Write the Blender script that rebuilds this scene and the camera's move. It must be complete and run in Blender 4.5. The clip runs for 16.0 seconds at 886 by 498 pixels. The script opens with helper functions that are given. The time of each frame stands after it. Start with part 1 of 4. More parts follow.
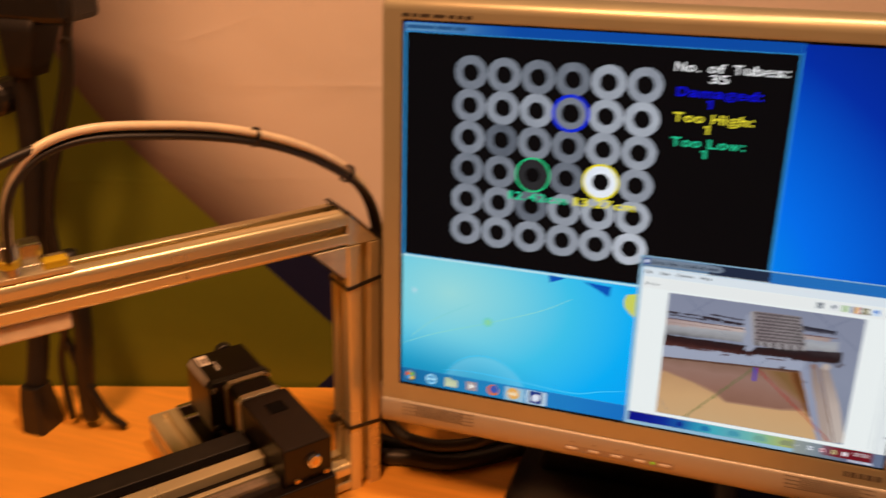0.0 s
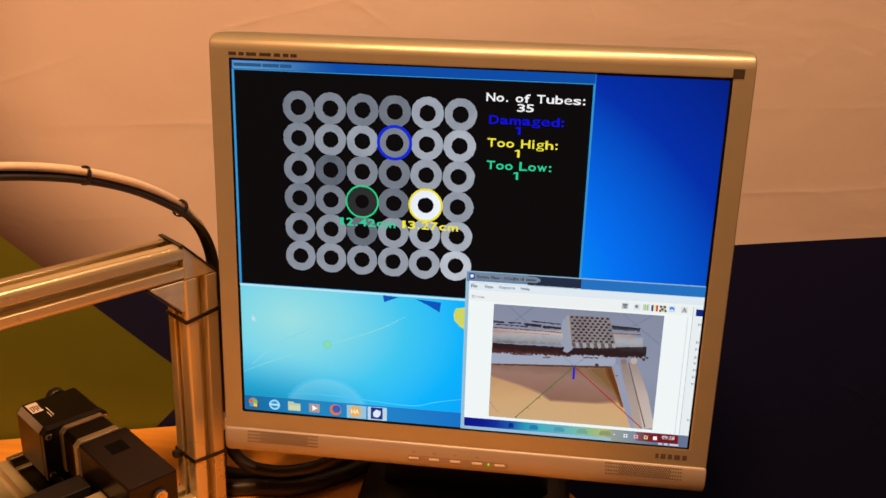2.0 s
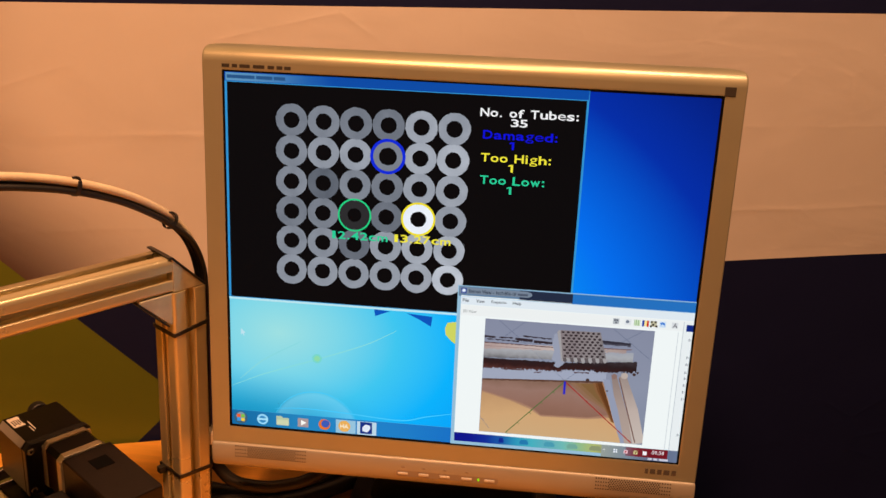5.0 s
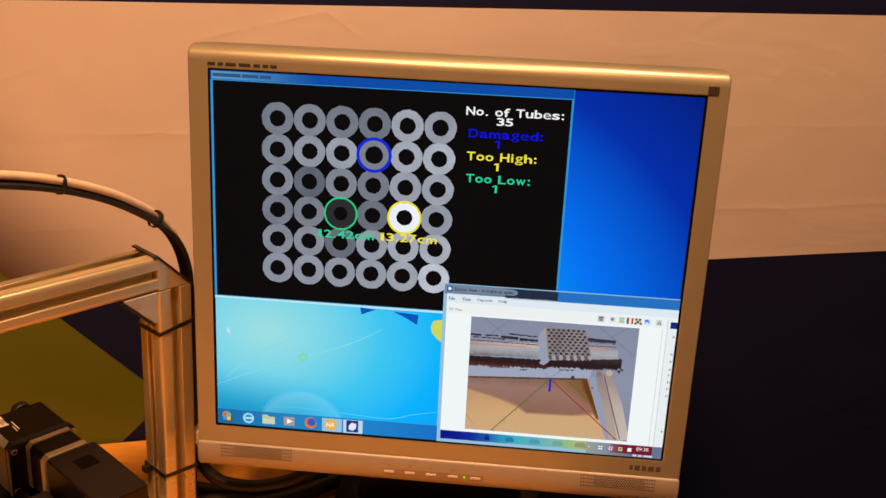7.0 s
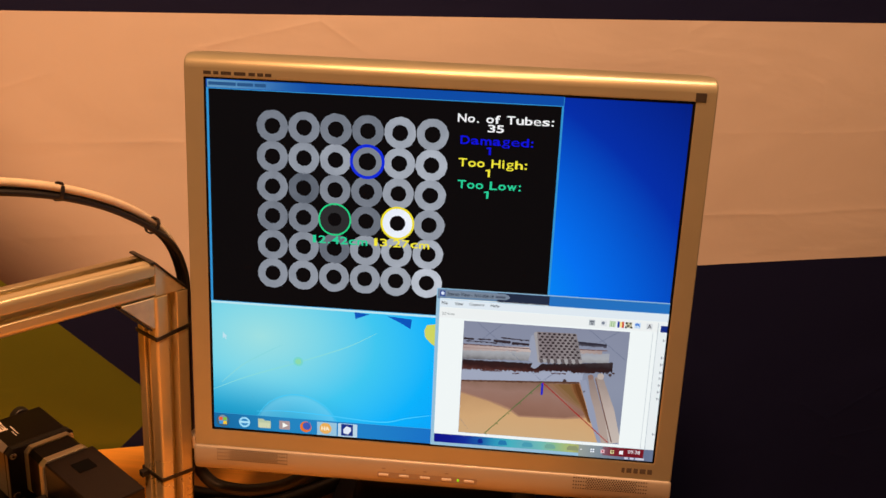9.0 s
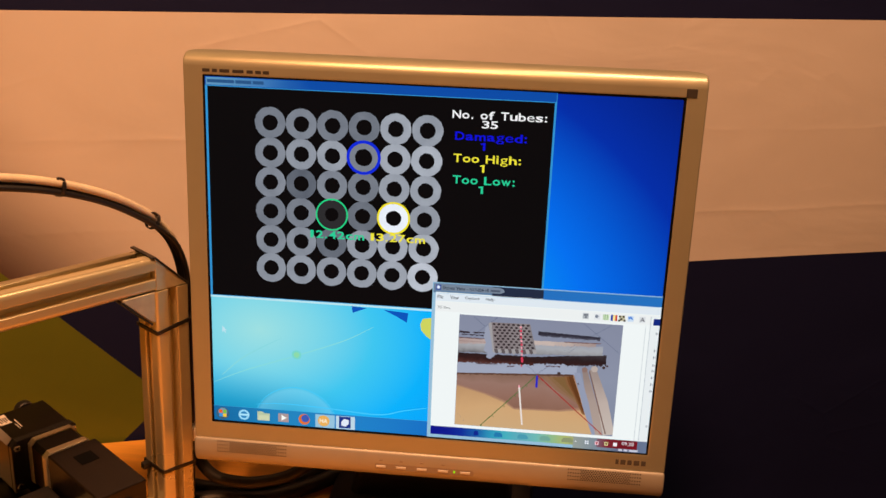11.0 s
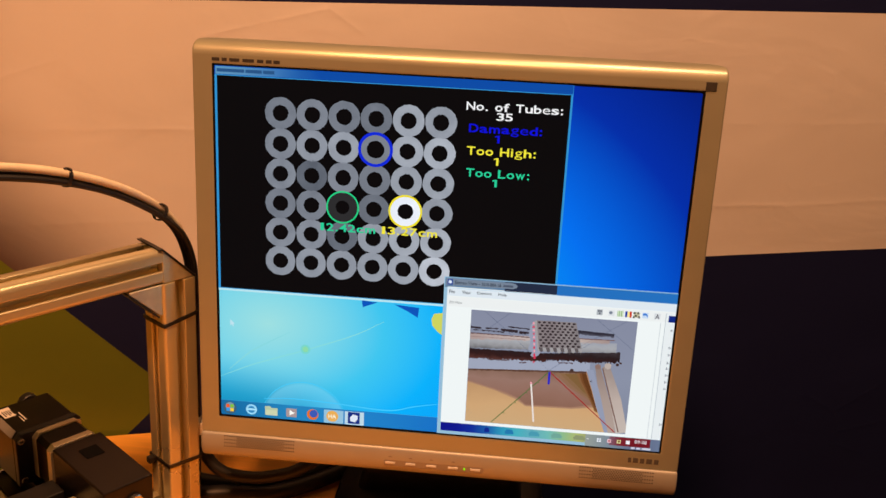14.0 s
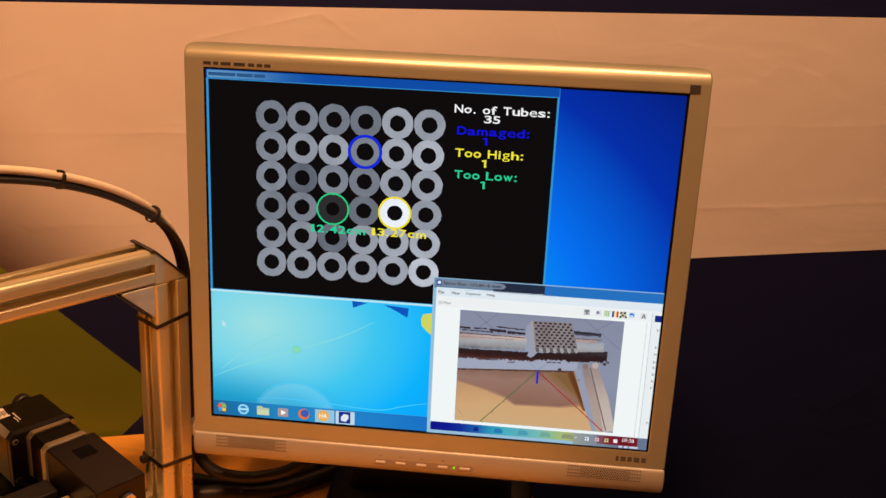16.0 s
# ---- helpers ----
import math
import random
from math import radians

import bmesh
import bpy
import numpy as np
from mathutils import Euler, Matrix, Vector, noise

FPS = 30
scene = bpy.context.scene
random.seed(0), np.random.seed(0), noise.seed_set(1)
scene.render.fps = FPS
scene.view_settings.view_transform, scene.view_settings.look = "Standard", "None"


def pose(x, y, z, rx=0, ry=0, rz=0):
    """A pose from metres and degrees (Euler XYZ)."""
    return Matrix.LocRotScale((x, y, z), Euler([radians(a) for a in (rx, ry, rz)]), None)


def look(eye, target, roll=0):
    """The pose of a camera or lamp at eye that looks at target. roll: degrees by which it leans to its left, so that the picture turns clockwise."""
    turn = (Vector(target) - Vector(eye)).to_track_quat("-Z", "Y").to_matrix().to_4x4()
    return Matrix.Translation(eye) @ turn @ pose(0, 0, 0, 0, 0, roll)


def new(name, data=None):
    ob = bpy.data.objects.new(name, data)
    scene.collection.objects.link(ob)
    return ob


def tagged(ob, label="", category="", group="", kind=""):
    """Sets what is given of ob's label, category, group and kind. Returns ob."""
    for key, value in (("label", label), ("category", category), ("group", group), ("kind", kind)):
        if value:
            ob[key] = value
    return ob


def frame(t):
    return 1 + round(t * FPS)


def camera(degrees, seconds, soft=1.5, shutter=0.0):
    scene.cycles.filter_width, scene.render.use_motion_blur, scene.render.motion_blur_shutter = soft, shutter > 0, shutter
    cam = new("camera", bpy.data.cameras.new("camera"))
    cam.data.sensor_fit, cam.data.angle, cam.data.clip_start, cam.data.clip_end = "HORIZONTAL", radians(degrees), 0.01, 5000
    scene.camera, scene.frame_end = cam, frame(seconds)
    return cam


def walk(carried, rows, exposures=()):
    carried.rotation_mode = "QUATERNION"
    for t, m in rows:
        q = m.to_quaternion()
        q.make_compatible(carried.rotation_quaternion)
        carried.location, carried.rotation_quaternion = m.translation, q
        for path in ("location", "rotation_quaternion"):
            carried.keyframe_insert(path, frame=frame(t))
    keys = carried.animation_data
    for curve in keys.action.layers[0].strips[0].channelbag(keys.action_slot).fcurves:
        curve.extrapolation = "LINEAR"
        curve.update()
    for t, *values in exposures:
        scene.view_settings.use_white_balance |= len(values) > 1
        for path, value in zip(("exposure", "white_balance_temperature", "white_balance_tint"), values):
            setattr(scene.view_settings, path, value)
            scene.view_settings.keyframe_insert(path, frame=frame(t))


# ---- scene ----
cam = camera(52.3, 16.0, shutter=0.5)
PATH = [
    (0, (0.0566, -0.6227, 0.5272), (-0.4996, 1.0209, -0.247), -0.26),
    (0.1, (0.0548, -0.629, 0.529), (-0.4377, 1.0395, -0.2348), -0.13),
    (0.2, (0.0532, -0.6347, 0.53), (-0.3869, 1.0509, -0.2284), -0.16),
    (0.3, (0.0515, -0.6393, 0.5302), (-0.3179, 1.0654, -0.2234), 0.18),
    (0.4, (0.05, -0.6426, 0.5309), (-0.2672, 1.0737, -0.22), 0.23),
    (0.5, (0.05, -0.6487, 0.5313), (-0.2319, 1.0779, -0.2099), 0.5),
    (1, (0.0487, -0.6557, 0.5317), (-0.1868, 1.0866, -0.1888), 0.68),
    (1.5, (0.0551, -0.6579, 0.5329), (-0.1601, 1.0963, -0.1643), 1.06),
    (2, (0.062, -0.6624, 0.5341), (-0.1512, 1.0894, -0.1699), 1.07),
    (2.5, (0.0581, -0.6682, 0.5337), (-0.1436, 1.0919, -0.1528), 1.51),
    (3, (0.0551, -0.6675, 0.5337), (-0.1412, 1.0934, -0.1523), 1.58),
    (3.5, (0.0504, -0.666, 0.5341), (-0.1387, 1.0966, -0.1496), 1.79),
    (4, (0.0483, -0.6637, 0.5334), (-0.1232, 1.1025, -0.1456), 1.96),
    (6.5, (0.0455, -0.6647, 0.5332), (-0.0995, 1.1063, -0.1394), 2.35),
    (7, (0.0446, -0.6673, 0.5323), (-0.0783, 1.1059, -0.1388), 2.46),
    (7.5, (0.0488, -0.6687, 0.5324), (-0.0751, 1.1077, -0.1303), 2.14),
    (8, (0.0502, -0.672, 0.5321), (-0.0736, 1.1077, -0.1218), 2.1),
    (8.5, (0.0511, -0.6742, 0.5327), (-0.0763, 1.1058, -0.1198), 2.19),
    (11, (0.0628, -0.6877, 0.5329), (-0.079, 1.0906, -0.121), 2),
    (11.5, (0.0605, -0.6854, 0.532), (-0.093, 1.0943, -0.1153), 1.84),
    (12, (0.0536, -0.6804, 0.5301), (-0.0927, 1.0963, -0.1271), 2.13),
    (12.5, (0.0486, -0.675, 0.5303), (-0.1023, 1.0967, -0.1392), 2.26),
    (13, (0.0465, -0.6739, 0.5305), (-0.1011, 1.0975, -0.1405), 2.38),
    (13.5, (0.0491, -0.673, 0.5296), (-0.0953, 1.0971, -0.1456), 2.4),
    (14, (0.052, -0.6768, 0.5302), (-0.0888, 1.0955, -0.14), 2.44),
    (14.5, (0.0523, -0.6795, 0.5312), (-0.0822, 1.0942, -0.1365), 2.5),
    (15, (0.0536, -0.6814, 0.5315), (-0.0824, 1.0928, -0.1344), 2.52),
    (15.5, (0.0583, -0.6846, 0.5321), (-0.0732, 1.0931, -0.1254), 2.41),
    (16, (0.0601, -0.6859, 0.5309), (-0.077, 1.0902, -0.1298), 2.39),
]
walk(cam, [(t, look(eye, target, roll)) for t, eye, target, roll in PATH],
     exposures=[(0.0, -0.12), (0.3, -0.25), (0.6, -0.36), (0.8, -0.22), (1.0, 0.0), (16.0, 0.0)])

# ---- world and lights ----
world = bpy.data.worlds.new("hall")
world.use_nodes = True
scene.world = world
world.node_tree.nodes["Background"].inputs[0].default_value = (1.0, 0.44, 0.20, 1)
world.node_tree.nodes["Background"].inputs[1].default_value = 0.06


def lamp(name, eye, target, size, watts, colour):
    data = bpy.data.lights.new(name, "AREA")
    data.shape, data.size, data.energy, data.color = "DISK", size, watts, colour
    ob = new(name, data)
    ob.matrix_world = look(eye, target)
    return ob


WARM = (1.0, 0.415, 0.165)
lamp("halogen_lamp", (-0.20, -1.00, 2.08), (-0.25, 0.1, 0.1), 0.36, 42, WARM)
lamp("hall_lamp", (0.40, -0.22, 2.00), (-0.95, -0.25, 0.5), 0.20, 23.5, (1.0, 0.53, 0.28))

# ---- materials ----


def lin(c):
    return tuple(((v / 255) / 12.92 if v / 255 <= 0.04045 else ((v / 255 + 0.055) / 1.055) ** 2.4) for v in c) + (1,)


def material(name, colour, rough=0.5, metal=0.0, spec=0.5, var=0.12, scale=40.0, bump=0.0, bump_scale=300.0, aniso=None, coat=0.0):
    m = bpy.data.materials.new(name)
    m.use_nodes = True
    nt = m.node_tree
    b = nt.nodes["Principled BSDF"]
    b.inputs["Roughness"].default_value, b.inputs["Metallic"].default_value = rough, metal
    b.inputs["Specular IOR Level"].default_value = spec
    b.inputs["Coat Weight"].default_value = coat
    tc = nt.nodes.new("ShaderNodeTexCoord")
    mp = nt.nodes.new("ShaderNodeMapping")
    if aniso:
        mp.inputs["Scale"].default_value = aniso
    nt.links.new(tc.outputs["Object"], mp.inputs["Vector"])
    n1 = nt.nodes.new("ShaderNodeTexNoise")
    n1.inputs["Scale"].default_value, n1.inputs["Detail"].default_value = scale, 6
    nt.links.new(mp.outputs[0], n1.inputs["Vector"])
    ramp = nt.nodes.new("ShaderNodeMapRange")
    ramp.inputs["From Min"].default_value, ramp.inputs["From Max"].default_value = 0.3, 0.7
    ramp.inputs["To Min"].default_value, ramp.inputs["To Max"].default_value = 1 - var, 1 + var
    nt.links.new(n1.outputs["Fac"], ramp.inputs["Value"])
    mul = nt.nodes.new("ShaderNodeVectorMath")
    mul.operation = "SCALE"
    mul.inputs[0].default_value = colour[:3]
    nt.links.new(ramp.outputs[0], mul.inputs["Scale"])
    nt.links.new(mul.outputs[0], b.inputs["Base Color"])
    r2 = nt.nodes.new("ShaderNodeMapRange")
    r2.inputs["To Min"].default_value, r2.inputs["To Max"].default_value = max(rough - 0.03, 0.03), min(rough + 0.03, 1)
    nt.links.new(n1.outputs["Fac"], r2.inputs["Value"])
    nt.links.new(r2.outputs[0], b.inputs["Roughness"])
    if bump:
        n2 = nt.nodes.new("ShaderNodeTexNoise")
        n2.inputs["Scale"].default_value, n2.inputs["Detail"].default_value = bump_scale, 3
        nt.links.new(mp.outputs[0], n2.inputs["Vector"])
        bp = nt.nodes.new("ShaderNodeBump")
        bp.inputs["Strength"].default_value, bp.inputs["Distance"].default_value = bump, 0.001
        nt.links.new(n2.outputs["Fac"], bp.inputs["Height"])
        nt.links.new(bp.outputs[0], b.inputs["Normal"])
    return m


def glow(name, rgb, strength=1.0):
    """A lit patch of the display."""
    m = bpy.data.materials.new(name)
    m.use_nodes = True
    b = m.node_tree.nodes["Principled BSDF"]
    b.inputs["Base Color"].default_value = (0.0015, 0.0015, 0.0017, 1)
    b.inputs["Roughness"].default_value, b.inputs["Specular IOR Level"].default_value = 0.5, 0.02
    b.inputs["Emission Color"].default_value, b.inputs["Emission Strength"].default_value = lin(rgb), strength
    return m


GLOWS = {}


def lit(rgb):
    if rgb not in GLOWS:
        GLOWS[rgb] = glow("display_%02x%02x%02x" % rgb, rgb)
    return GLOWS[rgb]


SILVER = material("silver_plastic", (0.49, 0.49, 0.37), 0.36, 0.50, 0.5, 0.03, 30)
SILVER_DARK = material("dark_silver_plastic", (0.36, 0.33, 0.30), 0.42, 0.4, 0.5, 0.03, 30)
SILVER_LIGHT = material("light_silver_plastic", (0.47, 0.45, 0.40), 0.42, 0.30, 0.5, 0.03, 30)
ALU = material("anodised_aluminium", (0.75, 0.68, 0.44), 0.28, 0.62, 0.5, 0.015, 12)
ALU_CAST = material("cast_aluminium", (0.80, 0.74, 0.54), 0.34, 0.70, 0.5, 0.08, 120, 0.1, 700)
# grey that paints the reflected light on the encoder's chamfer
EDGE_SHEEN = material("grey_edge_sheen", (0.45, 0.42, 0.38), 0.5, 0.6, 0.5, 0.08, 60)
STEEL = material("bright_steel", (0.70, 0.67, 0.62), 0.22, 0.95, 0.5, 0.06, 120)
BRASS = material("brass", (0.75, 0.50, 0.18), 0.3, 0.9, 0.5, 0.1, 120)
BLACK = material("black_plastic", (0.014, 0.013, 0.013), 0.38, 0.0, 0.5, 0.2, 80, 0.08, 800)
BLACK_MATT = material("black_matt", (0.012, 0.011, 0.012), 0.6, 0.0, 0.4, 0.2, 80, 0.08, 800)
MOTOR_BLACK = material("black_motor_paint", (0.006, 0.0038, 0.0032), 0.30, 0.0, 0.34, 0.25, 60, 0.10, 600)
RUBBER = material("black_cable_rubber", (0.012, 0.011, 0.011), 0.48, 0.0, 0.5, 0.2, 120)
GREY_CABLE = material("grey_cable_jacket", (0.84, 0.76, 0.58), 0.26, 0.0, 0.5, 0.08, 120)
YELLOW = material("yellow_plastic", (0.55, 0.42, 0.02), 0.4, 0.0, 0.5, 0.08, 90)
LABEL = material("paper_label", (0.75, 0.72, 0.66), 0.55, 0.0, 0.4, 0.05, 90)
INK = material("dark_print", (0.05, 0.045, 0.04), 0.5, 0.0, 0.4, 0.05, 90)
NAVY_BLACK = material("shade_and_rim_black", (0.002, 0.002, 0.002), 0.8, 0, 0.1, 0.1, 60)
GROOVE = material("dark_grey_plastic", (0.13, 0.12, 0.11), 0.45, 0.2, 0.4, 0.05, 60)
PLASTER = material("hall_wall_paint", (0.55, 0.52, 0.48), 0.8, 0, 0.2, 0.06, 3, 0.1, 40)
CARPET = material("dark_carpet", (0.02, 0.02, 0.025), 0.95, 0, 0.1, 0.3, 120, 0.5, 400)


def wood():
    m = material("orange_beech_tabletop", (0.80, 0.385, 0.058), 0.42, 0.0, 0.4, 0.10, 10, 0.05, 120, (1.2, 14, 14), 0.05)
    return m


TABLE = wood()

# ---- mesh helpers ----


def mesh_ob(name, bm, mat, smooth=False):
    bmesh.ops.recalc_face_normals(bm, faces=bm.faces)
    me = bpy.data.meshes.new(name)
    bm.to_mesh(me)
    bm.free()
    for m in mat if isinstance(mat, (list, tuple)) else [mat]:
        me.materials.append(m)
    for p in me.polygons:
        p.use_smooth = smooth
    return me


def part(name, bm, mat, parent, label="", m=None, smooth=False):
    """Links a bmesh (or a mesh) as one mesh object under a thing or a part."""
    me = bm if isinstance(bm, bpy.types.Mesh) else mesh_ob(name, bm, mat, smooth)
    ob = new(name, me)
    ob.parent = parent
    if m is not None:
        ob.matrix_basis = m
    if label:
        ob["label"] = label
    return ob


def thing(name, m, label, category, group="", kind=""):
    ob = new(name)
    ob.empty_display_size = 0.02
    ob.matrix_world = m
    return tagged(ob, label, category, group, kind)


def box(x0, x1, y0, y1, z0, z1, bevel=0.0, bm=None, seg=2):
    bm = bm or bmesh.new()
    vs = [bm.verts.new((x, y, z)) for z in (z0, z1) for x, y in ((x0, y0), (x1, y0), (x1, y1), (x0, y1))]
    fs = [bm.faces.new([vs[i] for i in q]) for q in ((3, 2, 1, 0), (4, 5, 6, 7), (0, 1, 5, 4), (1, 2, 6, 5), (2, 3, 7, 6), (3, 0, 4, 7))]
    if bevel:
        es = {e for f in fs for e in f.edges}
        bmesh.ops.bevel(bm, geom=list(es), offset=bevel, segments=seg, affect="EDGES", profile=0.5)
    return bm


def prism(pts, z0, z1, bm=None, m=None, bevel=0.0):
    """A plane outline (x, y) drawn out from z0 to z1."""
    bm = bm or bmesh.new()
    a = [bm.verts.new((x, y, z0)) for x, y in pts]
    b = [bm.verts.new((x, y, z1)) for x, y in pts]
    n = len(pts)
    fs = [bm.faces.new(a[::-1]), bm.faces.new(b)]
    fs += [bm.faces.new((a[i], a[(i + 1) % n], b[(i + 1) % n], b[i])) for i in range(n)]
    if bevel:
        bmesh.ops.bevel(bm, geom=list({e for f in fs[:2] for e in f.edges}), offset=bevel, segments=1, affect="EDGES")
    if m is not None:
        vs = a + b if not bevel else bm.verts
        bmesh.ops.transform(bm, matrix=m, verts=list(vs))
    return bm


def cylinder(r, h, seg=20, m=None, bm=None, bevel=0.0):
    pts = [(r * math.cos(2 * math.pi * i / seg), r * math.sin(2 * math.pi * i / seg)) for i in range(seg)]
    return prism(pts, 0, h, bm, m, bevel)


def loft(loops, cap0=False, cap1=False):
    bm = bmesh.new()
    rows = [[bm.verts.new(p) for p in lp] for lp in loops]
    n = len(rows[0])
    for a, b in zip(rows, rows[1:]):
        for i in range(n):
            bm.faces.new((a[i], a[(i + 1) % n], b[(i + 1) % n], b[i]))
    if cap0:
        bm.faces.new(rows[0][::-1])
    if cap1:
        bm.faces.new(rows[-1])
    return bm


def round_rect(x0, x1, y0, y1, r, z, seg=6, low=None):
    """A rounded rectangle; low: another radius for its two lower corners."""
    out = []
    top = r
    low = r if low is None else low
    for cx, cy, a0, r in ((x1 - top, y1 - top, 0, top), (x0 + top, y1 - top, 90, top), (x0 + low, y0 + low, 180, low), (x1 - low, y0 + low, 270, low)):
        for k in range(seg + 1):
            a = radians(a0 + 90 * k / seg)
            out.append((cx + r * math.cos(a), cy + r * math.sin(a), z))
    return out


def spline(pts, n=10):
    """A smooth line through points."""
    P = [Vector(p) for p in pts]
    P = [P[0] * 2 - P[1]] + P + [P[-1] * 2 - P[-2]]
    out = []
    for i in range(1, len(P) - 2):
        for k in range(n):
            t = k / n
            a, b, c, d = P[i - 1], P[i], P[i + 1], P[i + 2]
            out.append(0.5 * (2 * b + (c - a) * t + (2 * a - 5 * b + 4 * c - d) * t * t + (3 * b - a - 3 * c + d) * t ** 3))
    out.append(P[-2])
    return out


def tube(pts, r, seg=10, n=10, smooth_path=True):
    line = spline(pts, n) if smooth_path else [Vector(p) for p in pts]
    loops = []
    side = None
    for i, p in enumerate(line):
        d = (line[min(i + 1, len(line) - 1)] - line[max(i - 1, 0)]).normalized()
        if side is None:
            side = d.orthogonal().normalized()
        side = (side - d * side.dot(d)).normalized()
        up = d.cross(side)
        loops.append([p + r * (math.cos(2 * math.pi * k / seg) * side + math.sin(2 * math.pi * k / seg) * up) for k in range(seg)])
    return loft(loops, True, True)


def text_mesh(body, height, width=None, bold=0.0):
    """Lettering as a flat mesh, its lower left corner at the origin."""
    cu = bpy.data.curves.new("lettering", "FONT")
    cu.body, cu.size, cu.offset, cu.resolution_u = body, 1.0, bold, 3
    ob = bpy.data.objects.new("lettering", cu)
    scene.collection.objects.link(ob)
    bpy.context.view_layer.update()
    me = bpy.data.meshes.new_from_object(ob.evaluated_get(bpy.context.evaluated_depsgraph_get()))
    bpy.data.objects.remove(ob)
    co = np.array([v.co[:] for v in me.vertices])
    lo, hi = co.min(0), co.max(0)
    sy = height / (hi[1] - lo[1])
    sx = width / (hi[0] - lo[0]) if width else sy
    me.transform(Matrix.Diagonal((sx, sy, 1, 1)) @ Matrix.Translation((-lo[0], -lo[1], 0)))
    return me


# ---- setting ----
TZ = -0.018          # tabletop
YAW = 17.5           # the fabric wall against the table's far side
WALL = pose(-0.329, 0.144, 0, 0, 0, YAW)

# table: its far edge runs along the fabric wall
table = thing("table", Matrix.Identity(4), "orange beech-veneer table against the printed fabric wall", "table")
wx = lambda s, o=0.0: (WALL @ Vector((s, o, 0))).to_2d()
far_l = wx(-0.75, -0.001)
outline = [(-1.05, -0.75), (0.20, -0.75), (0.112, 0.075), (0.075, 0.13), tuple(wx(0.40, -0.09)), tuple(wx(0.36, -0.001)), tuple(far_l)]
part("tabletop", prism(outline, TZ - 0.028, TZ, bevel=0.0015), TABLE, table)
for x, y in ((-0.95, -0.65), (0.12, -0.65), (-0.9, -0.12), (0.0, 0.12)):
    part("leg", box(x - 0.025, x + 0.025, y - 0.025, y + 0.025, -0.74, TZ - 0.028, 0.003), ALU, table)

# printed fabric wall


def fabric():
    m = bpy.data.materials.new("printed_fabric")
    m.use_nodes = True
    nt = m.node_tree
    L, N = nt.links.new, nt.nodes.new
    b = nt.nodes["Principled BSDF"]
    b.inputs["Roughness"].default_value, b.inputs["Specular IOR Level"].default_value = 0.75, 0.25
    tc = N("ShaderNodeTexCoord")
    sep = N("ShaderNodeSeparateXYZ")
    L(tc.outputs["Object"], sep.inputs[0])

    def math_node(op, a, c=None):
        n = N("ShaderNodeMath")
        n.operation = op
        for k, v in enumerate((a, c)):
            if v is None:
                continue
            if isinstance(v, (int, float)):
                n.inputs[k].default_value = v
            else:
                L(v, n.inputs[k])
        return n.outputs[0]

    S, Z = sep.outputs["X"], sep.outputs["Z"]
    above = math_node("GREATER_THAN", Z, 0.441)
    below = math_node("LESS_THAN", Z, 0.160)
    navy = math_node("MAXIMUM", above, below)
    # distance past the green field's upper slanting side, which steepens towards the top
    bend = math_node("MULTIPLY", math_node("POWER", math_node("MAXIMUM", math_node("SUBTRACT", Z, 0.25), 0.0), 2.0), 3.2)
    line = math_node("SUBTRACT", math_node("ADD", math_node("MULTIPLY", Z, 0.965), S), math_node("ADD", 0.0575, bend))
    low = math_node("SUBTRACT", math_node("SUBTRACT", S, Z), 0.0)
    in_up = math_node("LESS_THAN", line, 0.0)
    in_low = math_node("LESS_THAN", low, 0.0)
    green = math_node("MULTIPLY", in_up, in_low)
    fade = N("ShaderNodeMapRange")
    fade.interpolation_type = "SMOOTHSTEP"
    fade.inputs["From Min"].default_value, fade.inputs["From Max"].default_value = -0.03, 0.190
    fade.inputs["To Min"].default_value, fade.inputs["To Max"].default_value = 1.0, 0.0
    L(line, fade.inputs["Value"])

    def mix(f, a, c):
        n = N("ShaderNodeMix")
        n.data_type = "RGBA"
        for k, v in ((0, f), (6, a), (7, c)):
            if isinstance(v, tuple):
                n.inputs[k].default_value = v
            else:
                L(v, n.inputs[k])
        return n.outputs[2]

    # white field, turning dark brown towards the green's slanting edge
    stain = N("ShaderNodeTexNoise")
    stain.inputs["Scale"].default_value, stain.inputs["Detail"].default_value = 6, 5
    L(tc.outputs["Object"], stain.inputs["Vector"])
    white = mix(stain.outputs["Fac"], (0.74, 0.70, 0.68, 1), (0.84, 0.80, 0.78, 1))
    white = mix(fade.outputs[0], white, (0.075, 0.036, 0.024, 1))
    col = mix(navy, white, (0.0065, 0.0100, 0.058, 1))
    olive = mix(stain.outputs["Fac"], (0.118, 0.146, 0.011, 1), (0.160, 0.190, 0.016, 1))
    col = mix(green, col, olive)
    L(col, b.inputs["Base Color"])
    # weave and soft creases
    weave = N("ShaderNodeTexNoise")
    weave.inputs["Scale"].default_value, weave.inputs["Detail"].default_value = 900, 2
    L(tc.outputs["Object"], weave.inputs["Vector"])
    mp = N("ShaderNodeMapping")
    mp.inputs["Scale"].default_value = (3, 3, 5)
    mp.inputs["Rotation"].default_value = (0, radians(12), 0)
    L(tc.outputs["Object"], mp.inputs["Vector"])
    crease = N("ShaderNodeTexNoise")
    crease.inputs["Scale"].default_value, crease.inputs["Detail"].default_value, crease.inputs["Distortion"].default_value = 1.6, 4, 0.6
    L(mp.outputs[0], crease.inputs["Vector"])
    # two ironed fold lines
    wav = math_node("MULTIPLY", math_node("SUBTRACT", stain.outputs["Fac"], 0.5), 0.02)
    height = crease.outputs["Fac"]
